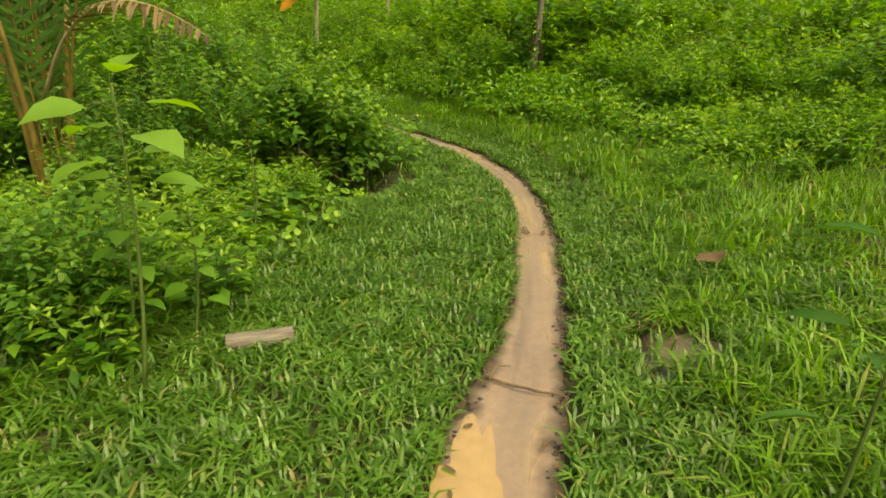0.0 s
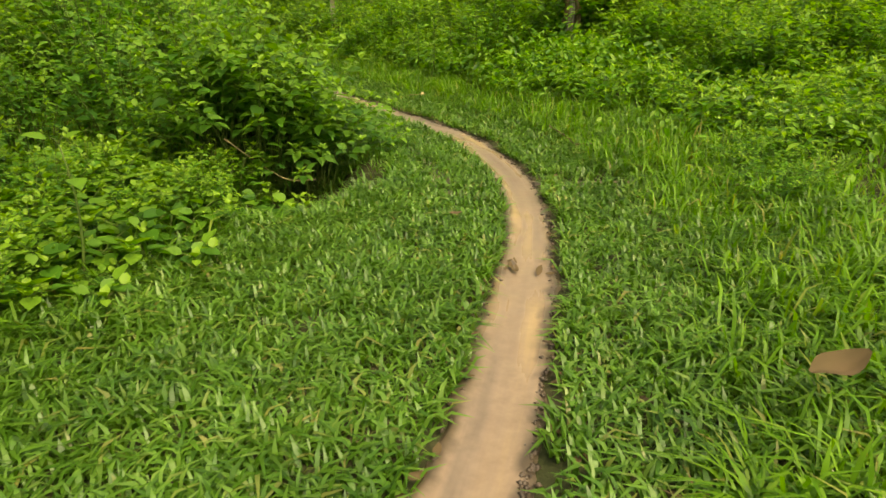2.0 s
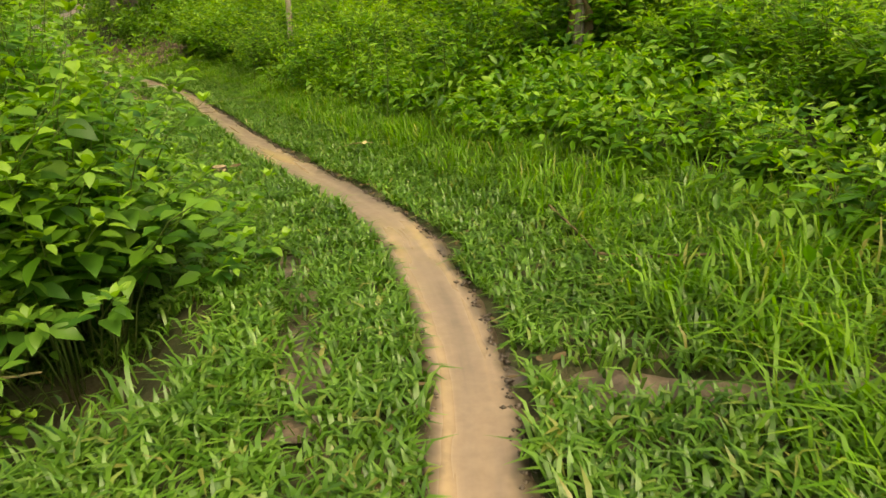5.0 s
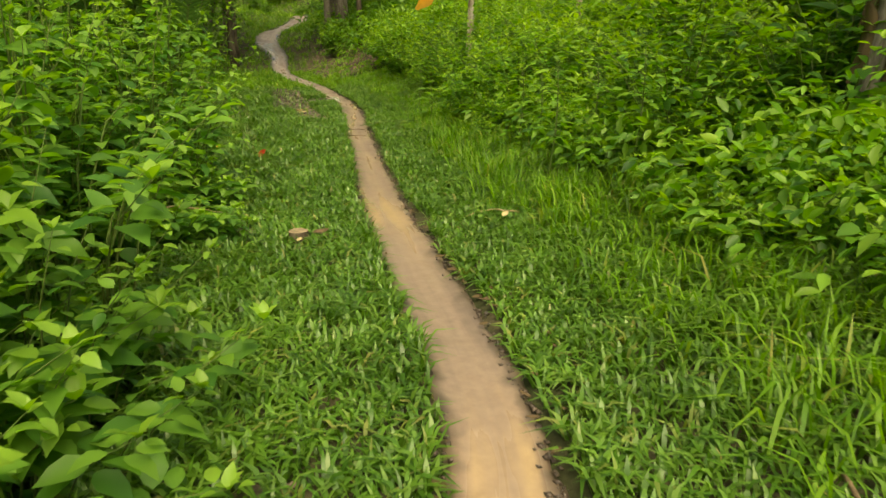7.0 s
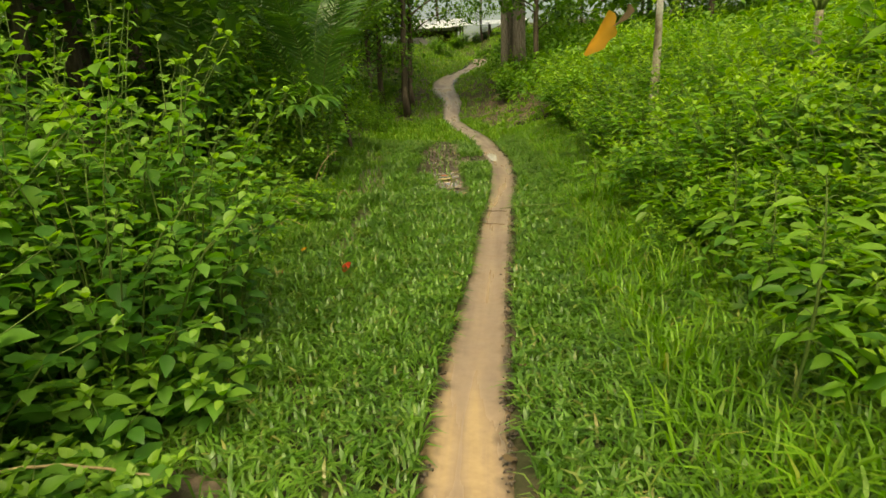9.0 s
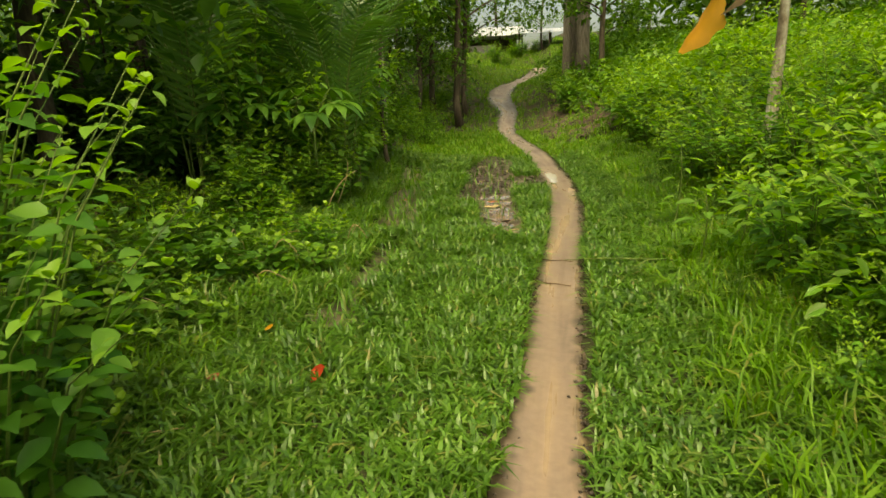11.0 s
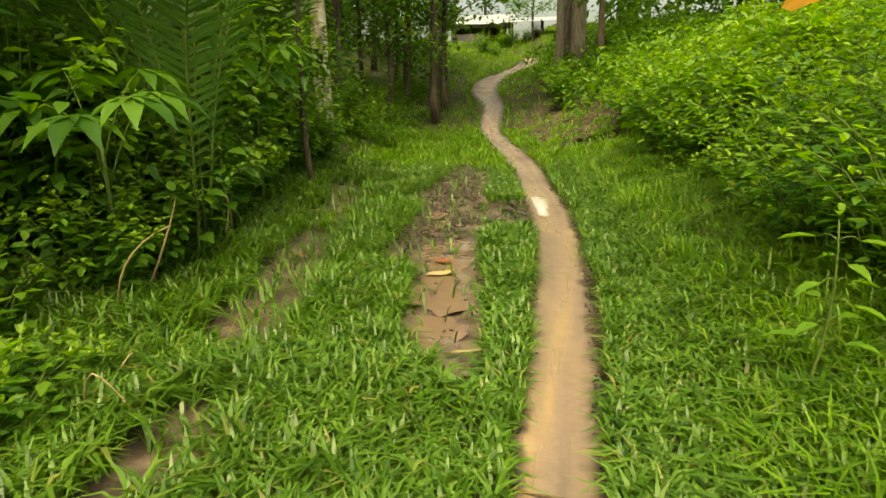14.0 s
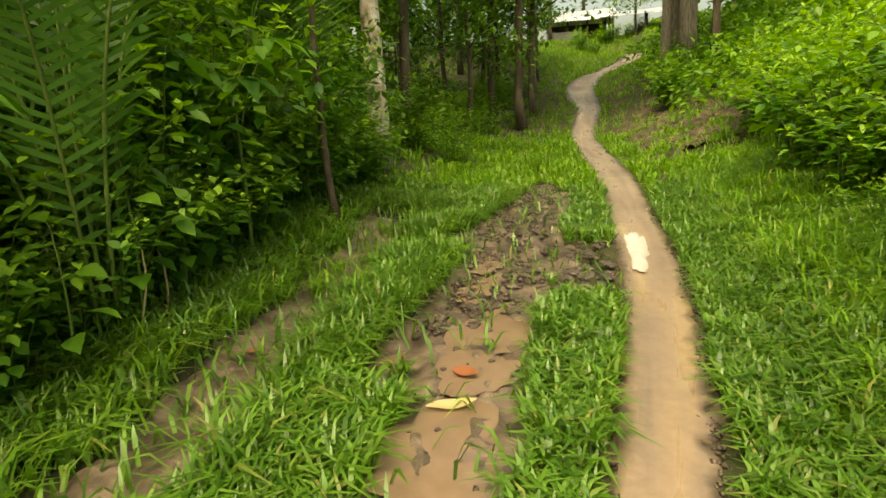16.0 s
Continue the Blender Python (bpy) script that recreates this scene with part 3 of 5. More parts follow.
sets = []
for per, lo, hi, le, ri, h0, h1 in ((520, 7.5, 15, 0.95, 3.4, .08, .2), (420, 13, 26, 0.9, 2.0, .12, .28), (450, 21, 33, 0.9, 3.0, .1, .24), (420, 5.5, 33.5, 0.8, 3.2, .1, .3), (215, 5.5, 33.5, 3.2, 8, .2, .5), (300, 5.5, 31, -5, -1.9, .12, .3), (65, 4, 32, -11, -5, .2, .5),
                                    (70, 32, 60, -9, 9, .12, .3), (420, 33, 42, -3, 3, .07, .16), (60, 3, 32, 8, 14, .3, .7), (40, 32, 62, 9, 24, .3, .7), (60, 0.5, 5.5, -8, 8, .1, .3)):
    xy = scatter(per, lo, hi, le, ri, 8, 0.06)
    h = rng.uniform(h0, h1, len(xy)) * (1 + 0.35 * wave(xy, 1.3, 42))
    sets.append(blades(xy, h, rng.uniform(0.007, 0.016, len(xy)) * (1 + (h1 > .45) * 0.5 + (lo > 31) * 1.0), rng.uniform(0.2, 1.3, len(xy)), np.clip(rng.normal(0.15, 0.25, len(xy)), 0, 1)))
xy = np.column_stack([rng.uniform(-52, -26, 36000), rng.uniform(36, 60, 36000)])
xy = xy[np.abs(beside(xy, LINE)[1]) > 0.6]
sets.append(blades(xy, rng.uniform(0.15, 0.4, len(xy)), rng.uniform(0.02, 0.04, len(xy)), rng.uniform(0.3, 1.2, len(xy)), np.clip(rng.normal(0.2, 0.25, len(xy)), 0, 1)))
v, f, a = stack(sets)
tagged(new("tall_grass", mesh_of("tall_grass", v, f, M_TALL, a)), "long bright green grass growing among the weeds", "grass", kind="stuff")


# ---------------------------------------------------------------- shrubs and weeds
def bush(name, stems, tall, wide, nodes, leaf_len, ratio, shape, mat, label, category, group, droop=0.35, low=0.15, seed=1, branch=0):
    """A shrub: many arching stems with leaves in pairs, paler towards the tips."""
    r = np.random.default_rng(seed)
    ob = new(name)
    ob.empty_display_size = 0.1
    tagged(ob, label, category, group)
    lines, rad, P, A, U, L, G = [], [], [], [], [], [], []
    for k in range(stems):
        a = r.uniform(0, 6.283)
        q = math.sqrt(r.uniform(0, 1)) * wide
        f = np.array([math.cos(a) * q * 0.35, math.sin(a) * q * 0.35, 0])
        hgt = tall * r.uniform(0.55, 1.0) * (1 - 0.35 * (q / wide) ** 2)
        tip = np.array([math.cos(a) * q, math.sin(a) * q, hgt]) + np.append(r.normal(0, 0.05 * tall, 2), 0)
        line = arc(f, tip, (-math.cos(a) * 0.1 * wide, -math.sin(a) * 0.1 * wide, 0.08 * tall), 4)
        lines.append(line)
        rad.append((0.0035 * tall + 0.002, 0.0012))
        t = np.linspace(low, 1, nodes)
        pts = np.stack([np.interp(t, np.linspace(0, 1, 4), line[:, c]) for c in range(3)], -1)
        for i, (tt, p) in enumerate(zip(t, pts)):
            for sgn in (0, math.pi):
                b = i * 1.57 + k + sgn + r.normal(0, 0.35)
                el = r.normal(0.25, 0.3) * (1 - tt) + tt * r.normal(0.35, 0.35) - droop
                A.append((math.cos(b) * math.cos(el), math.sin(b) * math.cos(el), math.sin(el)))
                U.append((r.normal(0, 0.25), r.normal(0, 0.25), 1))
                off = 0.25 * leaf_len if branch == 0 else branch * r.uniform(0, 1) * (1 - 0.6 * tt)
                P.append(p + np.array(A[-1]) * off)
                grow = (1.0 - 0.55 * max(0, tt - 0.75) / 0.25)
                L.append(leaf_len * r.uniform(0.65, 1.2) * grow)
                G.append(np.clip((tt - 0.72) * 3 + r.normal(0, 0.15), 0, 1))
        # the crown of young leaves
        for b in r.uniform(0, 6.283, 4):
            A.append((math.cos(b) * 0.6, math.sin(b) * 0.6, 0.75))
            U.append((0, 0, 1))
            P.append(tip)
            L.append(leaf_len * r.uniform(0.3, 0.55))
            G.append(1.0)
    P, A, U, L = np.array(P), np.array(A), np.array(U), np.array(L)
    v, f, a = leaves(P, A, U, L, L * ratio, shape, np.array(G))
    tv, tf = tubes(lines, rad, 3)
    tagged(under("stalk_growth", mesh_of("stalk_growth", tv, tf, M_STEM), ob), kind="stuff")
    tagged(under("foliage", mesh_of("foliage", v, f, mat, a), ob), kind="stuff")
    return ob


NETTLE = "bright green leafy shrub with toothed oval leaves"
protos = {
    "nettle_a": bush("broadleaf_shrub", 30, 1.6, 0.75, 12, 0.105, 0.64, OVATE, M_NETTLE, NETTLE, "shrub", "broadleaf shrubs", seed=1),
    "nettle_b": bush("broadleaf_shrub", 27, 1.75, 0.68, 13, 0.098, 0.64, OVATE, M_NETTLE, NETTLE, "shrub", "broadleaf shrubs", seed=2),
    "nettle_d": bush("broadleaf_shrub", 32, 1.5, 0.8, 11, 0.118, 0.66, OVATE, M_BROAD, "overhanging green leafy shrub above a dark bare hollow", "shrub", "broadleaf shrubs", low=0.42, seed=10),
    "nettle_c": bush("broadleaf_shrub", 28, 1.4, 0.8, 12, 0.135, 0.66, MEDIUM, M_BROAD, NETTLE, "shrub", "broadleaf shrubs", seed=9),
    "nettle_n": bush("broadleaf_shrub", 24, 1.1, 0.85, 8, 0.13, 0.58, OVATE, M_NETTLE, "overhanging light green shrub with large toothed leaves", "shrub", "broadleaf shrubs", 0.28, 0.68, 16),
    "nettle_low": bush("broadleaf_shrub", 16, 0.42, 0.4, 6, 0.12, 0.62, OVATE, M_NETTLE, "low light green leafy shrub with toothed leaves", "shrub", "broadleaf shrubs", 0.3, 0.2, 17),
    "edge_tall": bush("understory_shrub", 24, 3.1, 1.0, 16, 0.21, 0.5, MEDIUM, M_NETTLE, "tall green shrub with large drooping leaves at the forest's edge", "shrub", "forest shrubs", 0.5, 0.12, 18, 0.3),
    "weed_e": bush("weed_bush", 22, 1.35, 0.7, 12, 0.16, 0.42, LANCE, M_SMALL, "tall bright green weed with long pointed leaves", "bush", "weed bushes", 0.25, 0.12, 19),
    "weed_a": bush("weed_bush", 38, 1.15, 0.75, 15, 0.085, 0.5, SIMPLE, M_SMALL, "yellow-green weedy bush with many small leaves", "bush", "weed bushes", 0.25, 0.1, 3, 0.14),
    "weed_b": bush("weed_bush", 40, 0.95, 0.85, 14, 0.09, 0.46, SIMPLE, M_SMALL, "light green weedy bush with many small leaves", "bush", "weed bushes", 0.25, 0.1, 4, 0.14),
    "weed_c": bush("weed_bush", 26, 1.2, 0.55, 15, 0.12, 0.4, SIMPLE, M_SMALL, "tall upright green weed with narrow leaves", "bush", "weed bushes", 0.2, 0.15, 5),
    "weed_d": bush("weed_bush", 26, 1.2, 0.7, 12, 0.135, 0.5, LANCE, M_SMALL, "bright green weedy bush with broad leaves", "bush", "weed bushes", 0.25, 0.12, 15),
    "herb_a": bush("low_weed", 13, 0.32, 0.36, 5, 0.085, 0.85, MEDIUM, M_BROAD, "low creeping weed with rounded green leaves", "weed", "low weeds", 0.2, 0.3, 6),
    "herb_b": bush("low_weed", 14, 0.42, 0.28, 6, 0.09, 0.45, SIMPLE, M_SMALL, "small light green leafy weed among grass", "weed", "low weeds", 0.2, 0.2, 7),
    "herb_d": bush("low_weed", 14, 0.36, 0.38, 5, 0.1, 0.8, MEDIUM, M_DEEP, "low creeping weed with rounded dark green leaves", "weed", "low weeds", 0.2, 0.3, 26),
    "shade": bush("understory_shrub", 28, 1.7, 1.0, 12, 0.2, 0.52, MEDIUM, M_DEEP, "dark green forest shrub with large drooping leaves", "shrub", "forest shrubs", 0.45, 0.1, 8),
}
used = set()


def put(kind, x, y, size):
    """The first one is the thing itself, the rest are copies."""
    ob = protos[kind]
    turn = rng.uniform(0, 360)
    if kind not in used:
        used.add(kind)
        ob.matrix_basis = pose(x, y, ground_z(x, y) - 0.02, 0, 0, turn) @ Matrix.Scale(size, 4)
        return ob
    return plant_at(ob, x, y, turn, size)


# the shrubs left of the path, from the overhanging one by the hollow to the forest's edge
for x, y, z in ((-1.3, 7.3, 0.95), (-1.35, 8.0, 0.95), (-1.9, 7.5, 1.0), (-2.7, 7.1, 0.95), (-2.1, 8.65, 0.95), (-2.5, 8.2, 1.05), (-3.4, 7.6, 1.05), (-2.85, 9.1, 0.85), (-3.1, 9.0, 1.05),
                (-3.9, 8.5, 1.1), (-3.1, 9.95, 0.84), (-3.6, 9.75, 1.0), (-4.3, 9.5, 1.1), (-3.5, 10.5, 0.86), (-4.3, 10.4, 1.05), (-5.1, 10.2, 1.1), 
                (-3.0, 6.4, 0.72), (-3.9, 6.6, 0.9), (-2.1, 6.7, 0.62), (-1.75, 3.4, 0.62), (-2.3, 4.3, 0.7), (-1.95, 5.4, 0.45), (-2.7, 5.5, 0.6), (-1.45, 2.6, 0.6)):
    put(("nettle_a", "nettle_b")[int(rng.integers(2))], x - (0.22 if y > 8.4 else 0), y, z * rng.uniform(0.92, 1.06) * (1.32 if y > 8.4 else 1))
for x, y in ((-4.8, 8.0), (-5.6, 9.2), (-4.6, 6.9), (-5.9, 10.6), (-5.8, 7.2), (-6.6, 9.5), (-3.6, 5.6), (-4.8, 5.6), (-5.9, 6.0), (-3.9, 4.4), (-5.0, 4.2), (-3.6, 3.2), (-4.8, 2.8)):
    put("nettle_c", x, y, rng.uniform(0.9, 1.2))
for x, y, z in ((-1.35, 7.0, 1.1), (-1.6, 6.75, 1.0), (-1.3, 7.5, 1.2)):
    put("nettle_d", x, y, z)
for x, y, z in ((-9.05, 14.75, .75), (-9.6, 15.05, .85), (-10.1, 15.35, .8), (-10.8, 15.7, .95), (-11.4, 16.05, .85), (-12.0, 16.4, .9), (-12.7, 16.9, .85), (-8.45, 14.25, .7), (-13.5, 17.5, .75), (-14.3, 18.2, .65), (-9.0, 14.2, 1.0), (-10.5, 15.0, 1.1), (-11.8, 15.7, 1.1), (-15.6, 19.6, .7), (-16.6, 20.8, .7)):
    put(("nettle_c", "nettle_a", "nettle_c")[int(rng.integers(3))], x, y, z)
for x, y, z in ((-10.9, 15.95, .8), (-11.6, 16.35, 1.05), (-12.2, 17.0, .8), (-12.7, 17.35, 1.15), (-13.4, 18.1, .85), (-14.0, 18.6, 1.1), (-9.4, 14.6, 1.2), (-10.3, 15.2, 1.35), (-11.3, 15.7, 1.45), (-12.4, 16.5, 1.4), (-13.6, 17.4, 1.3), (-9.0, 13.8, 1.4)):
    put("nettle_c", x, y, z)
for x, y, z in ((-0.98, 7.25, .95), (-1.0, 7.75, 1.0), (-1.4, 6.9, 1.05), (-1.4, 7.6, 1.25), (-1.75, 8.4, 1.2)):
    put("nettle_n", x, y, z)
for x, y, z in ((-2.42, 9.45, .95), (-2.65, 9.25, 1.1), (-2.75, 9.75, 1.1), (-2.3, 9.1, .8), (-2.95, 10.2, 1.1), (-2.25, 9.6, .8), (-1.5, 5.8, .8)):
    put("nettle_low", x, y, z)
for x, y, z in ((-1.28, 3.1, .62), (-1.42, 2.8, .55), (-1.6, 3.2, .7)):
    put("nettle_a", x, y, z)
# low weeds on the left
for i in range(46):
    x, y = rng.uniform(-3.0, -0.75), rng.uniform(3.3, 6.0)
    if x < -0.75 - 0.28 * (6.0 - y) * rng.uniform(0.5, 1):
        put(("herb_a", "nettle_c", "herb_b")[i % 3], x, y, rng.uniform(1.0, 1.5) if i % 3 != 1 else rng.uniform(0.28, 0.42))
for i in range(60):
    s, d = rng.uniform(7.5, 14.5), rng.uniform(-4.6, -1.9)
    x, y = along_way(s, d)
    put(("herb_a", "herb_b", "herb_a")[i % 3], x, y, rng.uniform(0.8, 1.5))
for i in range(90):
    s, d = rng.uniform(18.2, 24.5), rng.uniform(-5.2, -2.1)
    x, y = along_way(s, d)
    put(("herb_a", "herb_d", "herb_b")[i % 3], x, y, rng.uniform(0.8, 1.5))
# weeds on the right bank
for i in range(70):
    s, d = rng.uniform(14, 30), rng.uniform(1.6, 2.6)
    x, y = along_way(s, d)
    put(("herb_b", "herb_b", "herb_a")[i % 3], x, y, rng.uniform(0.8, 1.5))
s = 13.6
while s < 33:
    for d, tall in ((1.3, 0.42), (1.8, 0.7), (2.35, 1.05), (3.0, 1.35), (3.8, 1.5), (4.8, 1.6)):
        if (d < 1.5 and (s < 20.5 or s > 22.3)) or (d < 2 and s < 19.3) or (d < 2.8 and (s > 23.3 or s < 14.6)) or (d < 3.5 and 24.5 < s < 29.5):
            continue
        x, y = along_way(s + rng.normal(0, 0.2), d + rng.normal(0, 0.16) + 0.5 * max(0, 16.5 - s))
        tall *= 0.45 if abs(x - 1.15) < 0.9 and y < 12.3 else 1
        put(("weed_a", "weed_e", "weed_c", "weed_d", "weed_e")[int(rng.integers(5))], x, y, tall * rng.uniform(0.65, 1.3) * (0.75 if 24 < s < 31 else 0.7 if s < 16.5 else 1))
    s += 0.66
for x, y, z in ((-8.0, 20.7, 1.0), (-8.7, 21.5, 1.2), (-8.2, 21.9, 1.3), (-7.4, 21.0, 1.3), (-9.4, 22.5, 1.3), (-10.3, 23.6, 1.4), (-11.4, 24.9, 1.4), (-7.6, 22.4, 1.5), (-9.6, 24.2, 1.6), (-6.6, 20.4, 1.3), (-12.6, 26.3, 1.4)):
    put(("weed_d", "nettle_c", "nettle_c")[int(rng.integers(3))], x, y, z)
for i in range(95):
    x, y = rng.uniform(1.6, 9), rng.uniform(6.0, 15)
    if x - 3.2 > max(0, 9.5 - y) * 0.45 or y > 10.6:
        put(("weed_a", "weed_c", "weed_b", "weed_e", "nettle_c")[i % 5], x, y, rng.uniform(0.6, 1.1) * (1 + 0.05 * (y - 9)) * (0.45 if x < 2.1 and y < 12.3 else 1))
for i in range(42):
    s, d = rng.uniform(12, 36), rng.uniform(6, 13)
    x, y = along_way(s, d)
    put(("weed_a", "weed_b", "nettle_c")[i % 3], x, y, rng.uniform(1.2, 1.8))
for i in range(26):
    x, y = rng.uniform(2.6, 4.8), rng.uniform(6.2, 9.2)
    put(("herb_b", "weed_b", "herb_b")[i % 3], x, y, rng.uniform(1.0, 1.5) if i % 3 != 1 else rng.uniform(0.4, 0.6))
# the far slope
for i in range(54):
    s = rng.uniform(33.5, 52)
    d = rng.uniform(2.0, 8) if i % 2 else rng.uniform(-9, -2.8)
    x, y = along_way(s, d)
    put(("weed_a", "nettle_c", "weed_b")[int(rng.integers(3))], x, y, rng.uniform(0.8, 1.4))
for i in range(26):
    x, y = rng.uniform(-44, -30), rng.uniform(44, 55)
    if abs(beside(np.array([(x, y)]), LINE)[1][0]) > 1.6:
        put(("weed_a", "nettle_c", "weed_d")[i % 3], x, y, rng.uniform(0.8, 1.4))
# forest floor on the left
for x, y, z in ((-8.2, 13.9, .65), (-8.9, 14.35, .75), (-9.7, 14.75, .85), (-10.6, 15.15, .9), (-11.4, 15.6, .95), (-12.3, 16.2, .9), (-13.2, 16.9, .85), (-7.9, 13.1, .8), (-8.8, 13.2, .95), (-9.9, 13.7, 1.1), (-11.2, 14.3, 1.1), (-14.0, 17.9, .7)):
    put(("nettle_c", "shade")[int(rng.integers(2))], x, y, z)
for i in range(80):
    s, d = rng.uniform(17, 38), rng.uniform(-9, -4.4)
    x, y = along_way(s, d)
    put(("shade", "shade", "nettle_c")[i % 3], x, y, rng.uniform(0.65, 1.2))
for i in range(40):
    s, d = rng.uniform(3, 20), rng.uniform(-13, -6.5)
    x, y = along_way(s, d)
    put(("shade", "nettle_c")[i % 2], x, y, rng.uniform(0.9, 1.5))


def thicket(name, count, lo, hi, left, right, tall, leaf, mat, label):
    """Far undergrowth: leaves heaped up in mounds over the slope."""
    n = count // 60
    c = np.array([along_way(a, b) for a, b in zip(rng.uniform(lo, hi, n), rng.uniform(left, right, n))])
    open_view = np.abs(beside(c, np.array([(-20.0, 28.0), (-46.0, 54.0)]))[1]) > 5.0
    c = c[open_view | (tall < 3)]
    n = len(c)
    top = tall * rng.uniform(0.4, 1.0, n)
    ph, r = rng.uniform(0, 6.283, (n, 60)), np.sqrt(rng.uniform(0, 1, (n, 60))) * 0.9
    x, y = c[:, :1] + np.cos(ph) * r * (0.7 + 0.35 * top[:, None]), c[:, 1:] + np.sin(ph) * r * (0.7 + 0.35 * top[:, None])
    xy = np.column_stack([x.ravel(), y.ravel()])
    z = hill(xy) + (top[:, None] * np.sqrt(np.clip(1 - 0.9 * r ** 2, 0, 1)) * rng.uniform(0.55, 1.05, (n, 60))).ravel()
    m = len(xy)
    L = leaf * rng.uniform(0.6, 1.3, m)
    A = np.column_stack([np.cos(ph).ravel(), np.sin(ph).ravel(), rng.normal(-0.1, 0.4, m)]) + rng.normal(0, 0.5, (m, 3))
    v, f, a = leaves(np.column_stack([xy, z]), A, rng.normal(0, 0.4, (m, 3)) + (0, 0, 1), L, L * 0.5, MEDIUM if leaf < 0.12 else SIMPLE, np.clip(rng.normal(0.15, 0.25, m), 0, 0.8))
    tagged(new(name, mesh_of(name, v, f, mat, a)), label, "undergrowth", kind="stuff")


for x, y, z in ((-4.5, 17.3, 1.4), (-5.3, 17.8, 1.2), (-3.9, 16.9, 1.4), (-3.1, 16.6, 1.5), (-2.4, 16.6, 1.5), (-4.6, 18.9, 1.7), (-5.6, 18.9, 1.5), (-6.4, 19.6, 1.3), (-1.8, 15.6, 1.4), (0.45, 11.9, .7), (2.2, 12.4, 1.0)):
    put(("weed_a", "weed_b")[int(rng.integers(2))], x, y, z)
for x, y, z in ((-9.5, 14.5, .9), (-10.2, 15.1, 1.0), (-11.1, 15.8, 1.0), (-8.9, 13.5, .95), (-12.1, 16.5, 1.05), (-13.2, 17.3, 1.0), (-9.9, 13.7, 1.15), (-11.4, 14.9, 1.15), (-14.6, 18.0, 1.0)):
    put("edge_tall", x, y, z)
thicket("bank_weeds", 40000, 13.5, 26, 2.0, 7, 0.55, 0.085, M_SMALL, "low light green weeds covering the open bank")
thicket("flank_weeds", 10000, 16, 24, 1.95, 2.8, 0.75, 0.1, M_SMALL, "light green weeds along the foot of the bank")
thicket("field_weeds", 14000, 8, 14, 3.5, 7, 0.45, 0.075, M_SMALL, "low light green weeds covering the open field")
thicket("ridge_woods", 30000, 44, 90, 7, 50, 7.5, 0.6, M_CROWN, "distant green woods along the ridge")
thicket("hill_woods", 26000, 40, 85, -50, -8, 7.0, 0.6, M_CROWN, "distant dark green woods behind the hut")
thicket("field_woods", 24000, 12, 44, 18, 50, 7.0, 0.6, M_CROWN, "distant green woods beyond the field")
thicket("hillside_undergrowth", 40000, 33, 62, 2.6, 22, 1.9, 0.24, M_BROAD, "dense green undergrowth covering the hillside")
thicket("bank_undergrowth", 28000, 8, 34, 6.5, 20, 2.2, 0.2, M_SMALL, "dense light green undergrowth on the open bank")
thicket("forest_undergrowth", 36000, 3, 60, -24, -6.0, 2.0, 0.26, M_DEEP, "dense dark green undergrowth of the forest floor")


# ---------------------------------------------------------------- trees
def tree(name, tall, girth, crown_low, crown_wide, leaf, count, bark, label, seed, lean=0.03, group="forest trees", shape=SIMPLE):
    r = np.random.default_rng(seed)
    ob = new(name)
    ob.empty_display_size = 0.2
    tagged(ob, label, "tree", group)
    n = 12
    t = np.linspace(0, 1, n)
    line = np.column_stack([np.cumsum(r.normal(0, lean, n)) * tall / n, np.cumsum(r.normal(0, lean, n)) * tall / n, t * tall])
    line[0, :2] = 0
    v, f = tubes([line], [(girth, girth * 0.35)], 10)
    v[:10, :2] *= 1.25
    under("trunk", mesh_of("trunk", v, f, bark), ob)
    P, A, C = [], [], []
    for k in range(11):
        z = r.uniform(crown_low, 0.97)
        p = np.array([np.interp(z, t, line[:, c]) for c in range(3)])
        a = k * 2.4 + r.normal(0, 0.3)
        reach = crown_wide * r.uniform(0.55, 1.0) * (1.15 - 0.6 * (z - crown_low) / (1 - crown_low))
        tip = p + np.array([math.cos(a) * reach, math.sin(a) * reach, reach * r.uniform(0.15, 0.55)])
        ln = arc(p, tip, (0, 0, 0.1 * reach), 5)
        lv, lf = tubes([ln], [(girth * 0.3, girth * 0.07)], 5)
        under("limb", mesh_of("limb", lv, lf, bark), ob)
        for q in range(7):
            C.append(ln[2 + q % 3] + r.normal(0, 0.2 * crown_wide, 3) * (1, 1, 0.6))
    C = np.array(C)
    pick = r.integers(0, len(C), count)
    P = C[pick] + r.normal(0, 0.15 * crown_wide, (count, 3)) * (1, 1, 0.7)
    A = r.normal(0, 1, (count, 3)) * (1, 1, 0.5) - (0, 0, 0.35)
    U = r.normal(0, 0.35, (count, 3)) + (0, 0, 1)
    L = leaf * r.uniform(0.6, 1.25, count)
    v, f, a = leaves(P, A, U, L, L * 0.5, shape, np.clip(r.normal(0.1, 0.25, count), 0, 1))
    under("crown", mesh_of("crown", v, f, M_CROWN, a), ob)
    return ob


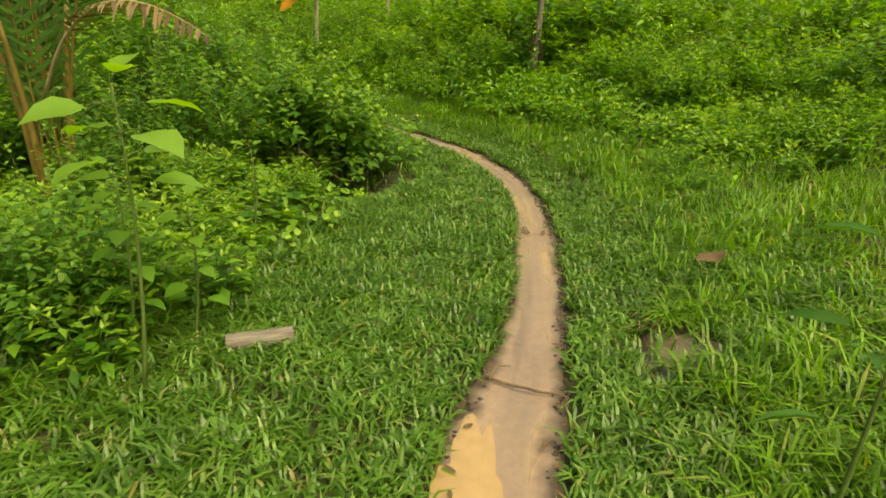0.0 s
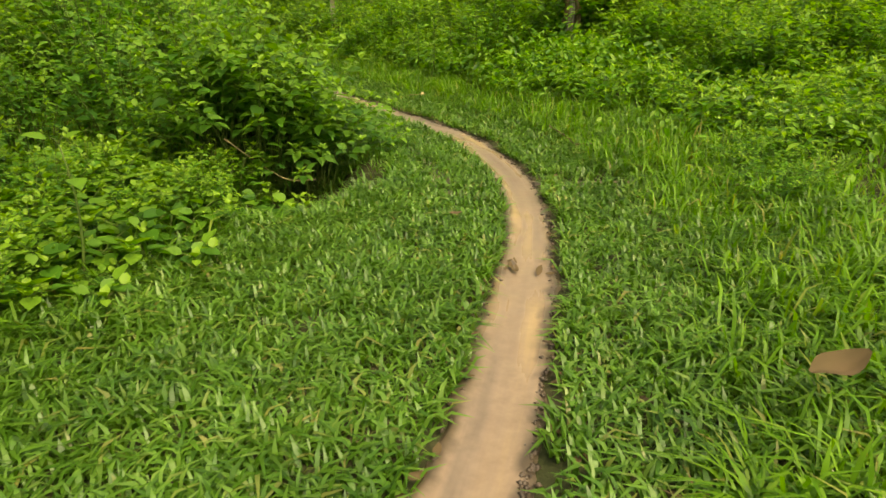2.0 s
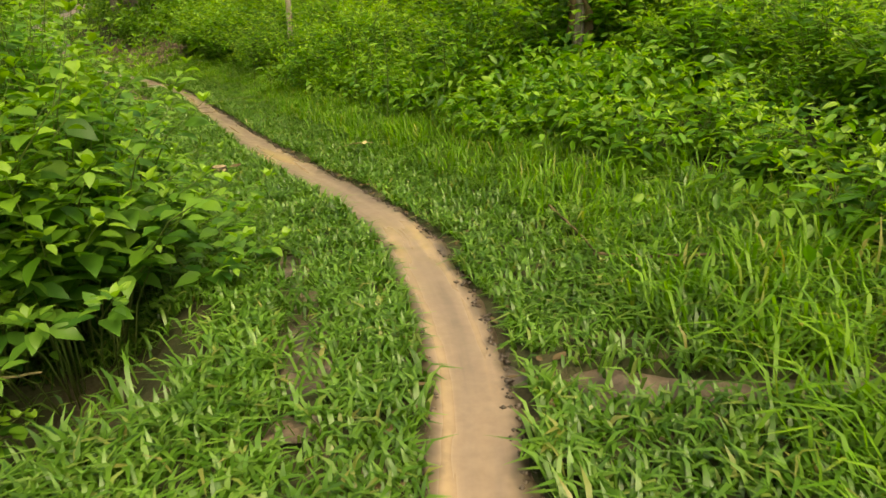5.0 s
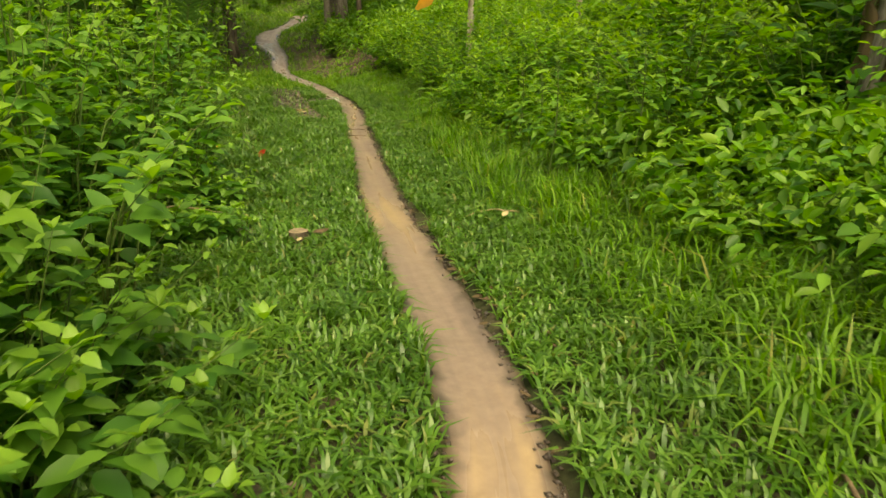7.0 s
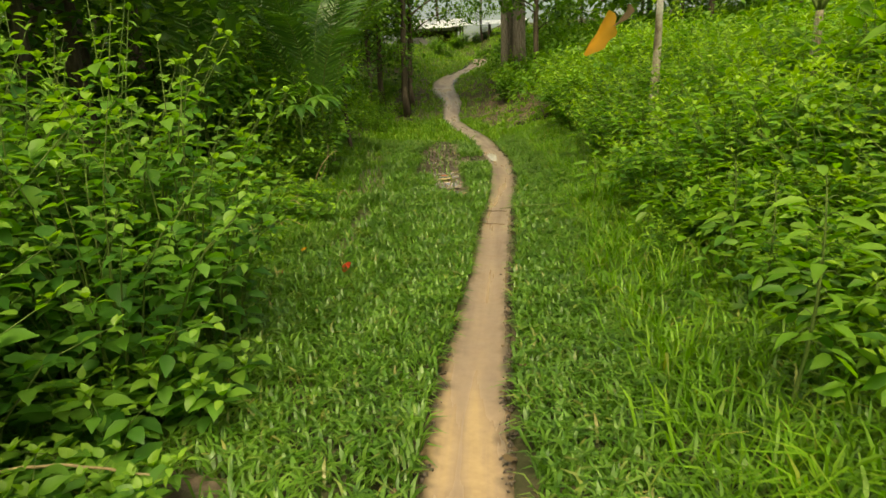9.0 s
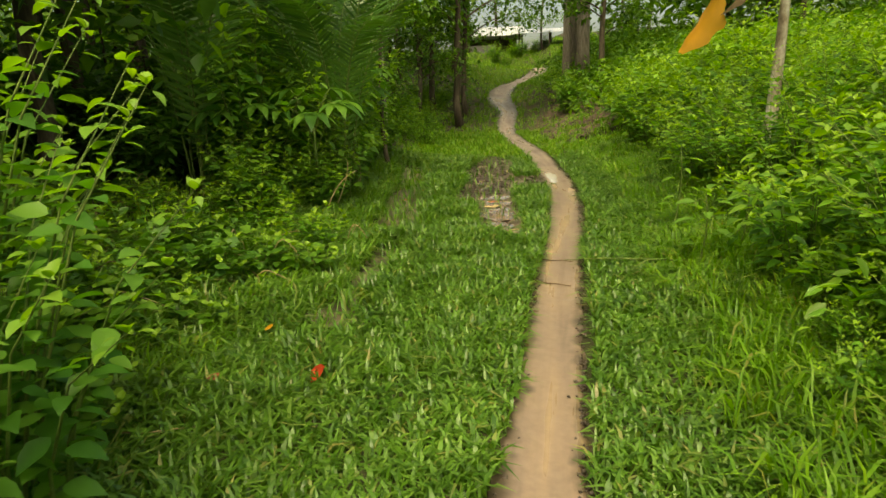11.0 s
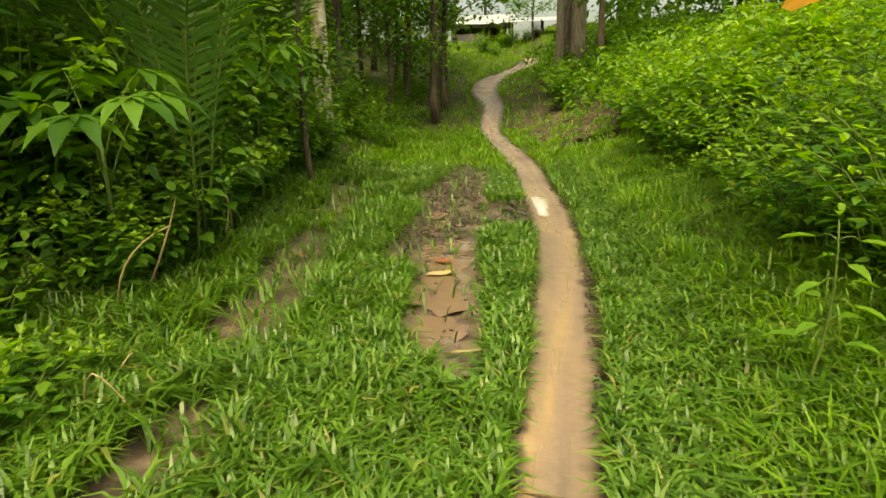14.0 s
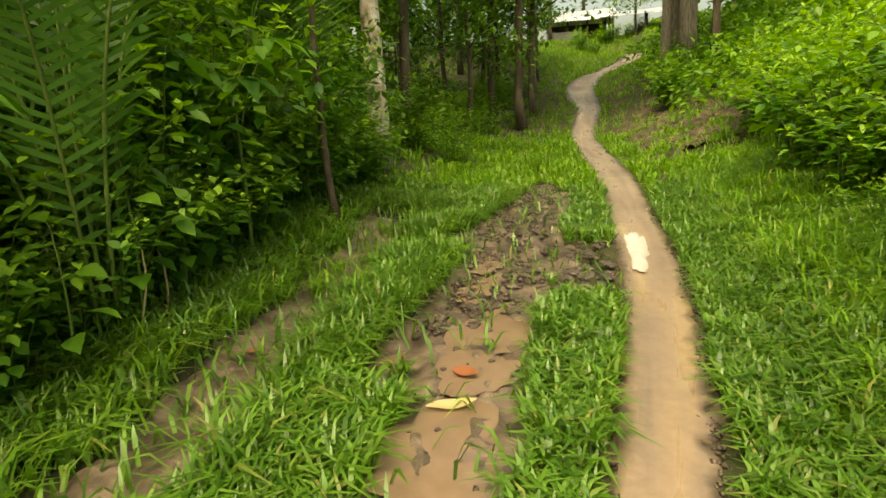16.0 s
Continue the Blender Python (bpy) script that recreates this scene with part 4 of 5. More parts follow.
T1 = tree("forest_tree", 9.5, 0.13, 0.35, 2.6, 0.27, 2300, M_BARK, "slender forest tree with brown bark and leafy crown", 21)
T2 = tree("forest_tree", 7.5, 0.09, 0.22, 2.1, 0.23, 1900, M_BARK, "thin forest tree with low leafy branches", 22, 0.05)
T3 = tree("lichen_tree", 11, 0.15, 0.42, 2.6, 0.24, 2600, M_PALEBARK, "straight tree with pale lichen-blotched bark", 23, 0.015)
T4 = tree("large_tree", 16, 0.36, 0.74, 3.6, 0.32, 3200, M_GREYBARK, "large tree with thick pale grey trunk on the slope", 24, 0.015, "large trees")
SAP = tree("sapling", 3.6, 0.03, 0.12, 0.8, 0.17, 700, M_BARK, "thin young tree with leaves down its stem", 25, 0.08, "saplings", MEDIUM)
T3.matrix_basis = pose(-14.95, 19.15, ground_z(-14.95, 19.15) - 0.05, 0, 0, 20) @ Matrix.Scale(1.2, 4)
T4.matrix_basis = pose(-21.6, 35.0, ground_z(-21.6, 35.0) - 0.1, 0, 0, 0)
for x, y, z in ((-22.5, 35.4, 0.8), (-23.3, 36.2, 0.65), (-22.1, 34.4, 0.55)):
    plant_at(T4, x, y, rng.uniform(0, 360), z)
plant_at(T4, -27.2, 32.0, 40, 0.5)
plant_at(T2, -11.3, 17.0, 70, 0.5)
# some are added, crowns out of view, to darken the forest below
spots = [(-13.6, 12.0), (-15.5, 16.6), (-14.0, 9.0), (-16.6, 13.0), (-16.0, 15.0), (-17.4, 18.0), (-18.4, 21.5), (-21.5, 25.0), (-23.8, 27.6), (-27, 30), (-29.5, 34), (-17, 15.5), (-14, 12.5),
         (-20.5, 19.5), (-24.5, 23), (-10.9, 10.2), (-8.6, 8.2), (-12.5, 8.6), (-7.2, 5.5), (-9.5, 3.5), (-16.5, 11.5), (-28, 26), (-31.5, 31), (-34, 37), (-21, 15), (-17.5, 7.5), (-11, 0), (-8.6, 10.6), (-11.8, 13.0), (-12.7, 14.6), (-11.2, 12.0), (-7.6, 9.4), (-9.2, 11.4), (-6.4, 8.2), (-22.4, 23.4), (-26.0, 27.0)]
for i, (x, y) in enumerate(spots):
    ob = (T1, T2)[i % 2]
    if i < 2:
        ob.matrix_basis = pose(x, y, ground_z(x, y) - 0.05, 0, 0, 33 * i)
    else:
        plant_at(ob, x, y, rng.uniform(0, 360), rng.uniform(0.8, 1.15))
for x, y in ((-20.8, 26.6), (-22.9, 28.7), (-27.5, 29.5), (-17.6, 31.4), (-19.3, 33.4), (-16, 41), (-13, 38), (-18.5, 42.5), (-25, 44), (-22, 48), (-10, 40), (-3, 36), (5, 32), (14, 26), (-5, 44), (4, 42), (-28, 50), (-44, 47), (-46, 40), (-40, 52), (-34, 55), (-41, 36), (-48, 54), (13, 12)):
    plant_at((T1, T2)[int(rng.integers(2))], x, y, rng.uniform(0, 360), rng.uniform(0.9, 1.3))
SAP.matrix_basis = pose(-10.6, 15.3, ground_z(-10.6, 15.3) - 0.02, 0, 0, 0)
for i in range(34):
    x, y = along_way(rng.uniform(18, 40), rng.uniform(-8, -4.6))
    plant_at(SAP, x, y, rng.uniform(0, 360), rng.uniform(0.7, 1.3))


# ---------------------------------------------------------------- palms
def frond(ob, foot, tip, sag, leaflets, length, mat_r, mat_l, name="frond", width=0.03, r0=0.014, start=0.14, label=""):
    """A feathered leaf: a bent rib with a row of leaflets down either side."""
    line = arc(foot, tip, sag, 14)
    rv, rf = tubes([line], [(r0, 0.003)], 5)
    rib = under(name, mesh_of(name, rv, rf, mat_r), ob, label)
    t = np.linspace(start, 0.99, leaflets)
    p = np.stack([np.interp(t, np.linspace(0, 1, 14), line[:, c]) for c in range(3)], -1)
    tan = unit(np.gradient(p, axis=0))
    side = unit(np.cross(tan, (0, 0, 1.0)))
    r = np.random.default_rng(int(abs(tip[0] * 1000)) + 5)
    for k in (-1, 1):
        A = side * k + tan * 0.75 - np.array([0, 0, 0.22]) + r.normal(0, 0.07, p.shape)
        U = np.cross(side, tan) + side * k * 0.35
        L = length * np.sin(np.clip(0.35 + 2.5 * (t - start) / (1 - start), 0, 2.95)) * r.uniform(0.9, 1.1, len(t))
        v, f, a = leaves(p, A, U, L, np.full(len(L), width), STRAP, np.clip(r.normal(0.1, 0.2, len(L)), 0, 1))
        tagged(under("frond_feather", mesh_of("frond_feather", v, f, mat_l, a), rib), kind="stuff")
    return rib


def palm(x, y, fronds, tall, reach, label, seed, leaflet, dry=0, petiole=None, group="palms"):
    r = np.random.default_rng(seed)
    ob = thing("palm", x, y, label, "palm", group)
    for k in range(fronds):
        a = k * 2.399 + r.normal(0, 0.25)
        h = tall * r.uniform(0.7, 1.1)
        q = reach * r.uniform(0.5, 1.0)
        f = (math.cos(a) * 0.12, math.sin(a) * 0.12, 0)
        frond(ob, f, (math.cos(a) * q, math.sin(a) * q, h), (-math.cos(a) * 0.18 * reach, -math.sin(a) * 0.18 * reach, 0.22 * tall), 40, leaflet, petiole or M_STEM, M_DRY if k < dry else M_PALM, width=0.032)
    return ob


palm(-9.0, 14.75, 11, 3.0, 1.8, "clumping palm with long dark green feathered fronds", 31, 0.42)
palm(-9.7, 14.2, 9, 3.4, 1.8, "clumping palm with long dark green feathered fronds", 32, 0.45)
palm(-9.0, 12.9, 9, 3.2, 1.9, "clumping palm with long dark green feathered fronds", 35, 0.45)
palm(-12.2, 17.0, 8, 3.2, 1.6, "clumping palm with long dark green feathered fronds", 36, 0.45)
pc = palm(-2.75, 4.7, 7, 3.2, 1.8, "young coconut palm with orange-yellow leaf stalks", 33, 0.5, 0, M_PETIOLE, "coconut palms")
for k in range(4):
    a = k * 1.6
    ln = arc((math.cos(a) * 0.16, math.sin(a) * 0.16, 0), (math.cos(a) * 0.34, math.sin(a) * 0.34, 1.7), (-0.05 * math.cos(a), -0.05 * math.sin(a), 0), 6)
    sv, sf = tubes([ln], [(0.036, 0.016)], 7)
    under("leaf_stalk", mesh_of("leaf_stalk", sv, sf, M_PETIOLE), pc, "orange-yellow leaf stalk")
frond(pc, (0.1, -0.1, 1.0), (1.65, -0.5, 1.5), (-0.1, 0.0, 0.42), 26, 0.36, M_DRYSTEM, M_DRY, "dry_frond", 0.028, 0.016, 0.3, "dried straw-coloured drooping frond")


# ---------------------------------------------------------------- banana plants and the fibrous stump
def banana(x, y, tall, n, label, seed, bark=M_PALEBARK):
    r = np.random.default_rng(seed)
    ob = thing("banana_plant", x, y, label, "banana plant", "banana plants")
    v, f = tubes([arc((0, 0, 0), (0.05, 0.05, tall), (0.02, 0, 0), 8)], [(0.075, 0.045)], 10)
    under("stem", mesh_of("stem", v, f, bark), ob)
    for k in range(n):
        a = k * 2.4 + r.normal(0, 0.2)
        out = np.array([math.cos(a), math.sin(a), 0])
        ln = arc((0.05, 0.05, tall - 0.05), np.array([0, 0, tall + 0.55]) + out * 1.5, out * -0.1 + np.array([0, 0, 0.5]), 14)
        rv, rf = tubes([ln], [(0.022, 0.004)], 6)
        rib = under("leaf_rib", mesh_of("leaf_rib", rv, rf, M_STEM), ob)
        side = unit(np.cross(out, (0, 0, 1.0)))
        t = np.linspace(0, 1, 14)
        w = 0.26 * np.sin(np.clip((t - 0.16) / 0.84, 0, 1) * 3.0) ** 0.6
        rows = [ln + side * (w * c)[:, None] + np.array([0, 0, 1]) * (0.12 * w * abs(c))[:, None] + np.array([0, 0, 0.012]) for c in (-1, -0.5, 0, 0.5, 1)]
        bv = np.stack(rows, 1).reshape(-1, 3)
        i, j = np.meshgrid(np.arange(13), np.arange(4), indexing="ij")
        bf = np.stack([i * 5 + j, i * 5 + j + 1, (i + 1) * 5 + j + 1, (i + 1) * 5 + j], -1).reshape(-1, 4)
        under("leaf_blade", mesh_of("leaf_blade", bv, [bf], M_SMALL, np.full(len(bv), 0.3)), rib)
    return ob


def drooping_leaf(name, ob, top, bottom, width, mat, label, seed):
    """A hanging withered leaf, curled along its length."""
    top, bottom = np.array(top, float), np.array(bottom, float)
    ln = arc(top, bottom, (0.05, 0.03, 0.02), 12)
    side = unit(np.cross(bottom - top, (0.3, 0.9, 0.1)))
    fold = unit(np.cross(side, bottom - top))
    t = np.linspace(0, 1, 12)
    w = width * np.sin(np.clip(t * 0.92 + 0.08, 0, 1) * 3.0) ** 0.7 * (1 + 0.15 * np.sin(t * 17 + seed))
    rows = [ln + side * (w * c)[:, None] + fold * (w * (0.55 * abs(c) ** 1.5 + 0.05 * np.sin(9 * t + 3 * c)))[:, None] for c in (-1, -0.5, 0, 0.5, 1)]
    bv = np.stack(rows, 1).reshape(-1, 3)
    i, j = np.meshgrid(np.arange(11), np.arange(4), indexing="ij")
    bf = np.stack([i * 5 + j, i * 5 + j + 1, (i + 1) * 5 + j + 1, (i + 1) * 5 + j], -1).reshape(-1, 4)
    return under(name, mesh_of(name, bv, [bf], mat, np.zeros(len(bv))), ob, label)


b1 = banana(-4.75, 17.75, 2.3, 6, "banana plant with pale stem and a withered hanging leaf", 41)
bz = b1.matrix_basis.translation.z
v, f = tubes([arc((0.05, 0.05, 2.3), (-0.55, -0.5, 2.45 - bz + 0.1), (0, 0, 0.1), 8)], [(0.03, 0.012)], 6)
under("withered_stalk", mesh_of("withered_stalk", v, f, M_TWIG), b1, "brown withered leaf stalk")
drooping_leaf("withered_leaf", b1, (-0.45, -0.42, 2.42 - bz), (-0.75, -0.6, 1.84 - bz), 0.175, M_YELLOW, "orange-yellow withered hanging leaf", 1)
drooping_leaf("withered_leaf", b1, (-0.3, -0.2, 2.5 - bz), (-0.35, -0.5, 2.2 - bz), 0.1, M_DRY, "brown dried leaf rag", 2)
banana(-2.8, 18.0, 1.5, 5, "young banana plant with broad green leaves", 42)
st = banana(1.19, 12.3, 2.1, 4, "banana plant with fibrous grey stem hung with dry leaves", 43, M_GREYBARK)
for k, (p, q) in enumerate((((-.07, -.04, 1.0), (-.11, -.07, .5)), ((-.06, .05, 1.4), (-.1, .03, .85)), ((.06, -.06, .95), (.09, -.1, .45)))):
    drooping_leaf("dry_leaf", st, p, q, 0.05, M_DRY, "brown dried hanging leaf", k)


# ---------------------------------------------------------------- plants that stand out
def big_leaf_plant(name, x, y, tall, pairs, size, label, z=None, seed=1, mat=M_BROAD, shape=OVATE, ratio=0.62, age=0.5, low=0.35):
    r = np.random.default_rng(seed)
    ob = thing(name, x, y, label, "plant", "large-leaved plants", z)
    line = arc((0, 0, 0), (0.04 * tall, 0.03, tall), (0.03, 0.02, 0), 7)
    v, f = tubes([line], [(0.007 + 0.003 * tall, 0.003)], 6)
    under("stem", mesh_of("stem", v, f, M_STEM), ob)
    for k in range(pairs):
        t = low + (1 - low) * k / max(1, pairs - 1)
        p = np.array([np.interp(t, np.linspace(0, 1, 7), line[:, c]) for c in range(3)])
        for sgn in (0, math.pi):
            a = k * 1.35 + sgn + r.normal(0, 0.2)
            ah = np.array([math.cos(a), math.sin(a), 0.12 + 0.5 * (t > 0.97)])
            L = size * r.uniform(0.8, 1.15) * (0.75 if t > 0.97 else 1)
            tip = p + unit(ah) * 0.5 * L
            sv, sf = tubes([arc(p, tip, (0, 0, 0.02), 4)], [(0.003, 0.0015)], 4)
            s = under("leaf_stalk", mesh_of("leaf_stalk", sv, sf, M_STEM), ob)
            lv, lf, la = leaves(np.array([tip]), np.array([ah - (0, 0, 0.2)]), np.array([[r.normal(0, .2), r.normal(0, .2), 1]]), np.array([L]), np.array([L * ratio]), shape, np.array([age * t]))
            under("leaf", mesh_of("leaf", lv, lf, mat, la), s)
    return ob


big_leaf_plant("broadleaf_seedling", -0.7, 2.45, 1.42, 5, 0.22, "tall seedling with broad pale green toothed leaves", seed=3, mat=M_NETTLE, age=0.8, ratio=0.75, low=0.72)
big_leaf_plant("broadleaf_seedling", -0.95, 2.75, 1.0, 8, 0.13, "seedling with broad green toothed leaves", seed=4, ratio=0.75)
big_leaf_plant("broadleaf_seedling", -0.75, 3.0, 0.8, 7, 0.12, "seedling with broad green toothed leaves", seed=5, ratio=0.75)
big_leaf_plant("broadleaf_seedling", -1.1, 4.6, 0.75, 4, 0.13, "seedling with broad green toothed leaves", seed=6, ratio=0.75)
big_leaf_plant("narrowleaf_plant", 2.02, 2.0, 1.15, 6, 0.22, "dark green plant with long drooping narrow leaves", seed=7, mat=M_DEEP, ratio=0.25, age=0.1)
big_leaf_plant("narrowleaf_plant", -0.85, 11.75, 0.95, 12, 0.14, "leafy green weed with lance-shaped leaves", seed=10, mat=M_SMALL, ratio=0.35)
for k, (x, y, hh) in enumerate(((-0.7, 12.3, .9), (-1.3, 12.6, .8), (-0.2, 11.7, 1.0), (-1.7, 13.1, .8))):
    big_leaf_plant("narrowleaf_plant", x, y, hh, 11, 0.13, "bright green leafy weed with lance-shaped leaves", seed=50 + k, mat=M_SMALL, ratio=0.36, age=0.6)
big_leaf_plant("broadleaf_seedling", -3.9, 14.95, 0.6, 7, 0.15, "bright green leafy weed with broad leaves", seed=12, mat=M_NETTLE, ratio=0.55)
big_leaf_plant("broadleaf_seedling", -3.75, 15.25, 0.75, 7, 0.15, "bright green leafy weed with broad leaves", seed=14, mat=M_NETTLE, ratio=0.55)
big_leaf_plant("narrowleaf_plant", -4.7, 15.9, 0.8, 7, 0.14, "leafy green weed with lance-shaped leaves", seed=13, mat=M_SMALL, ratio=0.35)


for k, (x, y, hh) in enumerate(((-9.0, 14.95, 1.1), (-9.5, 15.25, .9), (-9.9, 15.3, 1.35), (-10.5, 15.75, 1.1), (-10.9, 15.75, 1.5), (-11.5, 16.3, 1.2), (-12.1, 16.75, 1.4), (-8.6, 14.6, .8), (-9.3, 14.8, 1.5))):
    big_leaf_plant("broadleaf_seedling", x, y, hh, 6, 0.17, "tall seedling with broad green leaves at the forest's edge", seed=70 + k, ratio=0.7, age=0.35)


def palmate_plant(x, y, tall, label, seed):
    """A forest plant with few very large hand-shaped leaves."""
    r = np.random.default_rng(seed)
    ob = thing("palmate_plant", x, y, label, "plant", "hand-leaved plants")
    v, f = tubes([arc((0, 0, 0), (0.05, 0, tall * 0.8), (0.05, 0, 0), 6)], [(0.02, 0.012)], 7)
    under("stem", mesh_of("stem", v, f, M_STEM), ob)
    for k in range(6):
        a = k * 2.4 + seed
        out = np.array([math.cos(a), math.sin(a), 0])
        tip = np.array([0.05, 0, tall * r.uniform(0.85, 1.1)]) + out * 0.35
        sv, sf = tubes([arc((0.05, 0, tall * (0.5 + 0.05 * k)), tip, (0, 0, 0.1), 5)], [(0.008, 0.004)], 5)
        s = under("leaf_stalk", mesh_of("leaf_stalk", sv, sf, M_STEM), ob)
        ang = np.linspace(-1.9, 1.9, 7) + a
        A = np.column_stack([np.cos(ang), np.sin(ang), np.full(7, -0.35)])
        L = 0.42 * (1 - 0.09 * np.abs(np.arange(7) - 3))
        lv, lf, la = leaves(np.repeat(tip[None], 7, 0), A, np.tile((0, 0, 1.0), (7, 1)), L, L * 0.36, OVATE, np.full(7, 0.2))
        under("leaf", mesh_of("leaf", lv, lf, M_DEEP, la), s, "large hand-shaped leaf")
    return ob


palmate_plant(-8.3, 14.0, 1.35, "dark green plant with large hand-shaped leaves", 1)
palmate_plant(-8.9, 13.3, 1.1, "dark green plant with large hand-shaped leaves", 2)
palmate_plant(-10.4, 15.9, 1.7, "dark green plant with large hand-shaped leaves", 3)


# ---------------------------------------------------------------- fallen and small things
def loose_leaf(name, x, y, size, mat, label, turn, z=None, ratio=0.45, tilt=8, curl=1.0):
    t = np.linspace(0, 1, 9)
    w = np.sin(np.clip(t, 0.02, 0.985) * math.pi) ** 0.7 * size * ratio / 2
    rows = [np.column_stack([(t - 0.5) * size, c * w, 0.008 + curl * (0.05 * size * np.cos(t * 5) + 0.12 * w * abs(c) * 2)]) for c in (-1, -0.5, 0, 0.5, 1)]
    v = np.stack(rows, 1).reshape(-1, 3)
    i, j = np.meshgrid(np.arange(8), np.arange(4), indexing="ij")
    f = np.stack([i * 5 + j, i * 5 + j + 1, (i + 1) * 5 + j + 1, (i + 1) * 5 + j], -1).reshape(-1, 4)
    ob = new(name, mesh_of(name, v, [f], mat, np.zeros(len(v))))
    ob.matrix_basis = pose(x, y, ground_z(x, y) + 0.005 if z is None else z, tilt, -tilt, turn)
    return tagged(ob, label, "leaf", "fallen leaves")


def stick(name, pts, r0, r1, mat, label, sides=6):
    """A stick lying on the ground along points (x, y, height)."""
    p = np.array([(x, y, ground_z(x, y) + h) for x, y, h in pts])
    q = smooth(p, 0.04)
    q[:, 2] += 0.003 * np.sin(np.arange(len(q)) * 1.7)
    v, f = tubes([q - q[0]], [(r0, r1)], sides)
    ob = new(name, mesh_of(name, v, f, mat))
    ob.location = q[0]
    return tagged(ob, label, "stick", "fallen sticks")


stick("stick", [(0.83, 2.93, 0), (1.0, 2.86, 0.005), (1.24, 2.8, 0.01)], 0.008, 0.005, M_TWIG, "thin brown stick lying across the footpath")
stick("stick", [(0.85, 2.9, 0.0), (0.88, 2.99, 0.03), (0.95, 3.02, 0.02)], 0.006, 0.004, M_TWIG, "short bent twig by the footpath's edge")
stick("stick", [(-4.8, 14.1, -.008), (-4.65, 14.14, -.005), (-4.5, 14.22, -.008)], 0.007, 0.004, M_TWIG, "thin dark twig pressed into the footpath")
stick("stick", [(-5.2, 14.62, -.008), (-4.95, 14.78, -.006)], 0.006, 0.004, M_TWIG, "thin dark twig pressed into the footpath")
stick("stick", [(1.1, 8.88, .05), (1.27, 8.38, .07), (1.38, 8.08, .05)], 0.008, 0.005, M_TWIG, "thin brown twig lying in the grass")
stick("stick", [(1.36, 8.1, .05), (1.56, 7.98, .07), (1.78, 7.94, .07), (2.2, 7.9, .05)], 0.009, 0.006, M_TWIG, "dry brown branch lying in the grass")
stick("stick", [(1.56, 7.98, .07), (1.46, 7.72, .05)], 0.006, 0.004, M_DRYSTEM, "dry pale twig lying in the grass")
stick("stick", [(-0.75, 11.0, .05), (-1.0, 11.02, .06), (-1.15, 10.9, .04)], 0.006, 0.004, M_DRYSTEM, "thin straw-coloured stalk lying in the grass")
stick("stick", [(-2.7, 9.3, .25), (-2.5, 9.55, .26), (-2.3, 9.8, .18)], 0.007, 0.004, M_DRYSTEM, "yellowish bare stalk leaning out of a shrub")
stick("stick", [(-6.25, 15.2, .0), (-6.1, 15.32, .035), (-6.02, 15.46, .0)], 0.012, 0.008, M_DRYSTEM, "pale curved stick lying in the mud")
stick("stick", [(-1.4, 6.6, .35), (-1.0, 6.75, .33), (-.75, 6.85, .3)], 0.007, 0.005, M_DRYSTEM, "bare stalk sticking out of the shrub's hollow")
stick("stick", [(-5.3, 11.9, .1), (-5.9, 12.3, .14), (-6.4, 12.2, .1)], 0.008, 0.005, M_DRYSTEM, "dry stalk lying among creeping weeds")
stick("stick", [(-6.3, 12.5, .1), (-6.7, 12.85, .2), (-7.0, 13.2, .14)], 0.008, 0.005, M_DRYSTEM, "dry stalk lying among creeping weeds")
for k, (x, y) in enumerate(((-7.9, 13.9), (-8.1, 14.1), (-8.9, 14.9), (-9.2, 15.1))):
    v, f = tubes([arc((0, 0, 0), (0.25 - 0.1 * k, 0.3, 0.55 + 0.08 * k), (0.1, -0.1, 0.1), 8)], [(0.009, 0.004)], 6)
    ob = new("bare_shoot", mesh_of("bare_shoot", v, f, M_DRYSTEM))
    ob.matrix_basis = pose(x, y, ground_z(x, y), 0, 0, 50 * k)
    tagged(ob, "bare pale crooked shoot growing at the forest's edge", "shoot", "bare shoots")


def log():
    ob = thing("log", -0.36, 2.97, "short grey-brown sawn log lying in the grass", "log", z=ground_z(-0.37, 3.0) + 0.065, turn=27)
    n, s = 9, 14
    a = np.arange(s) / s * 6.283
    x = np.linspace(-0.17, 0.17, n)
    rr = 0.058 * (1 + 0.07 * np.sin(3 * a)[None] + 0.05 * np.sin(5 * a[None] + 9 * x[:, None]))
    v = np.stack([np.repeat(x[:, None], s, 1), rr * np.cos(a), rr * np.sin(a)], -1).reshape(-1, 3)
    i, j = np.meshgrid(np.arange(n - 1), np.arange(s), indexing="ij")
    f = np.stack([i * s + j, i * s + (j + 1) % s, (i + 1) * s + (j + 1) % s, (i + 1) * s + j], -1).reshape(-1, 4)
    under("bark", mesh_of("bark", v, [f], M_WOOD), ob)
    for e, nm in ((0, "sawn_end"), (n - 1, "sawn_end")):
        ring = v[e * s:(e + 1) * s]
        c = ring.mean(0) + (0.004 * (1 if e else -1), 0, 0)
        k = np.arange(s)
        under(nm, mesh_of(nm, np.vstack([ring, c]), [np.stack([k, (k + 1) % s, np.full(s, s)], -1)], M_CUT), ob, "pale sawn face")
    return ob


log()


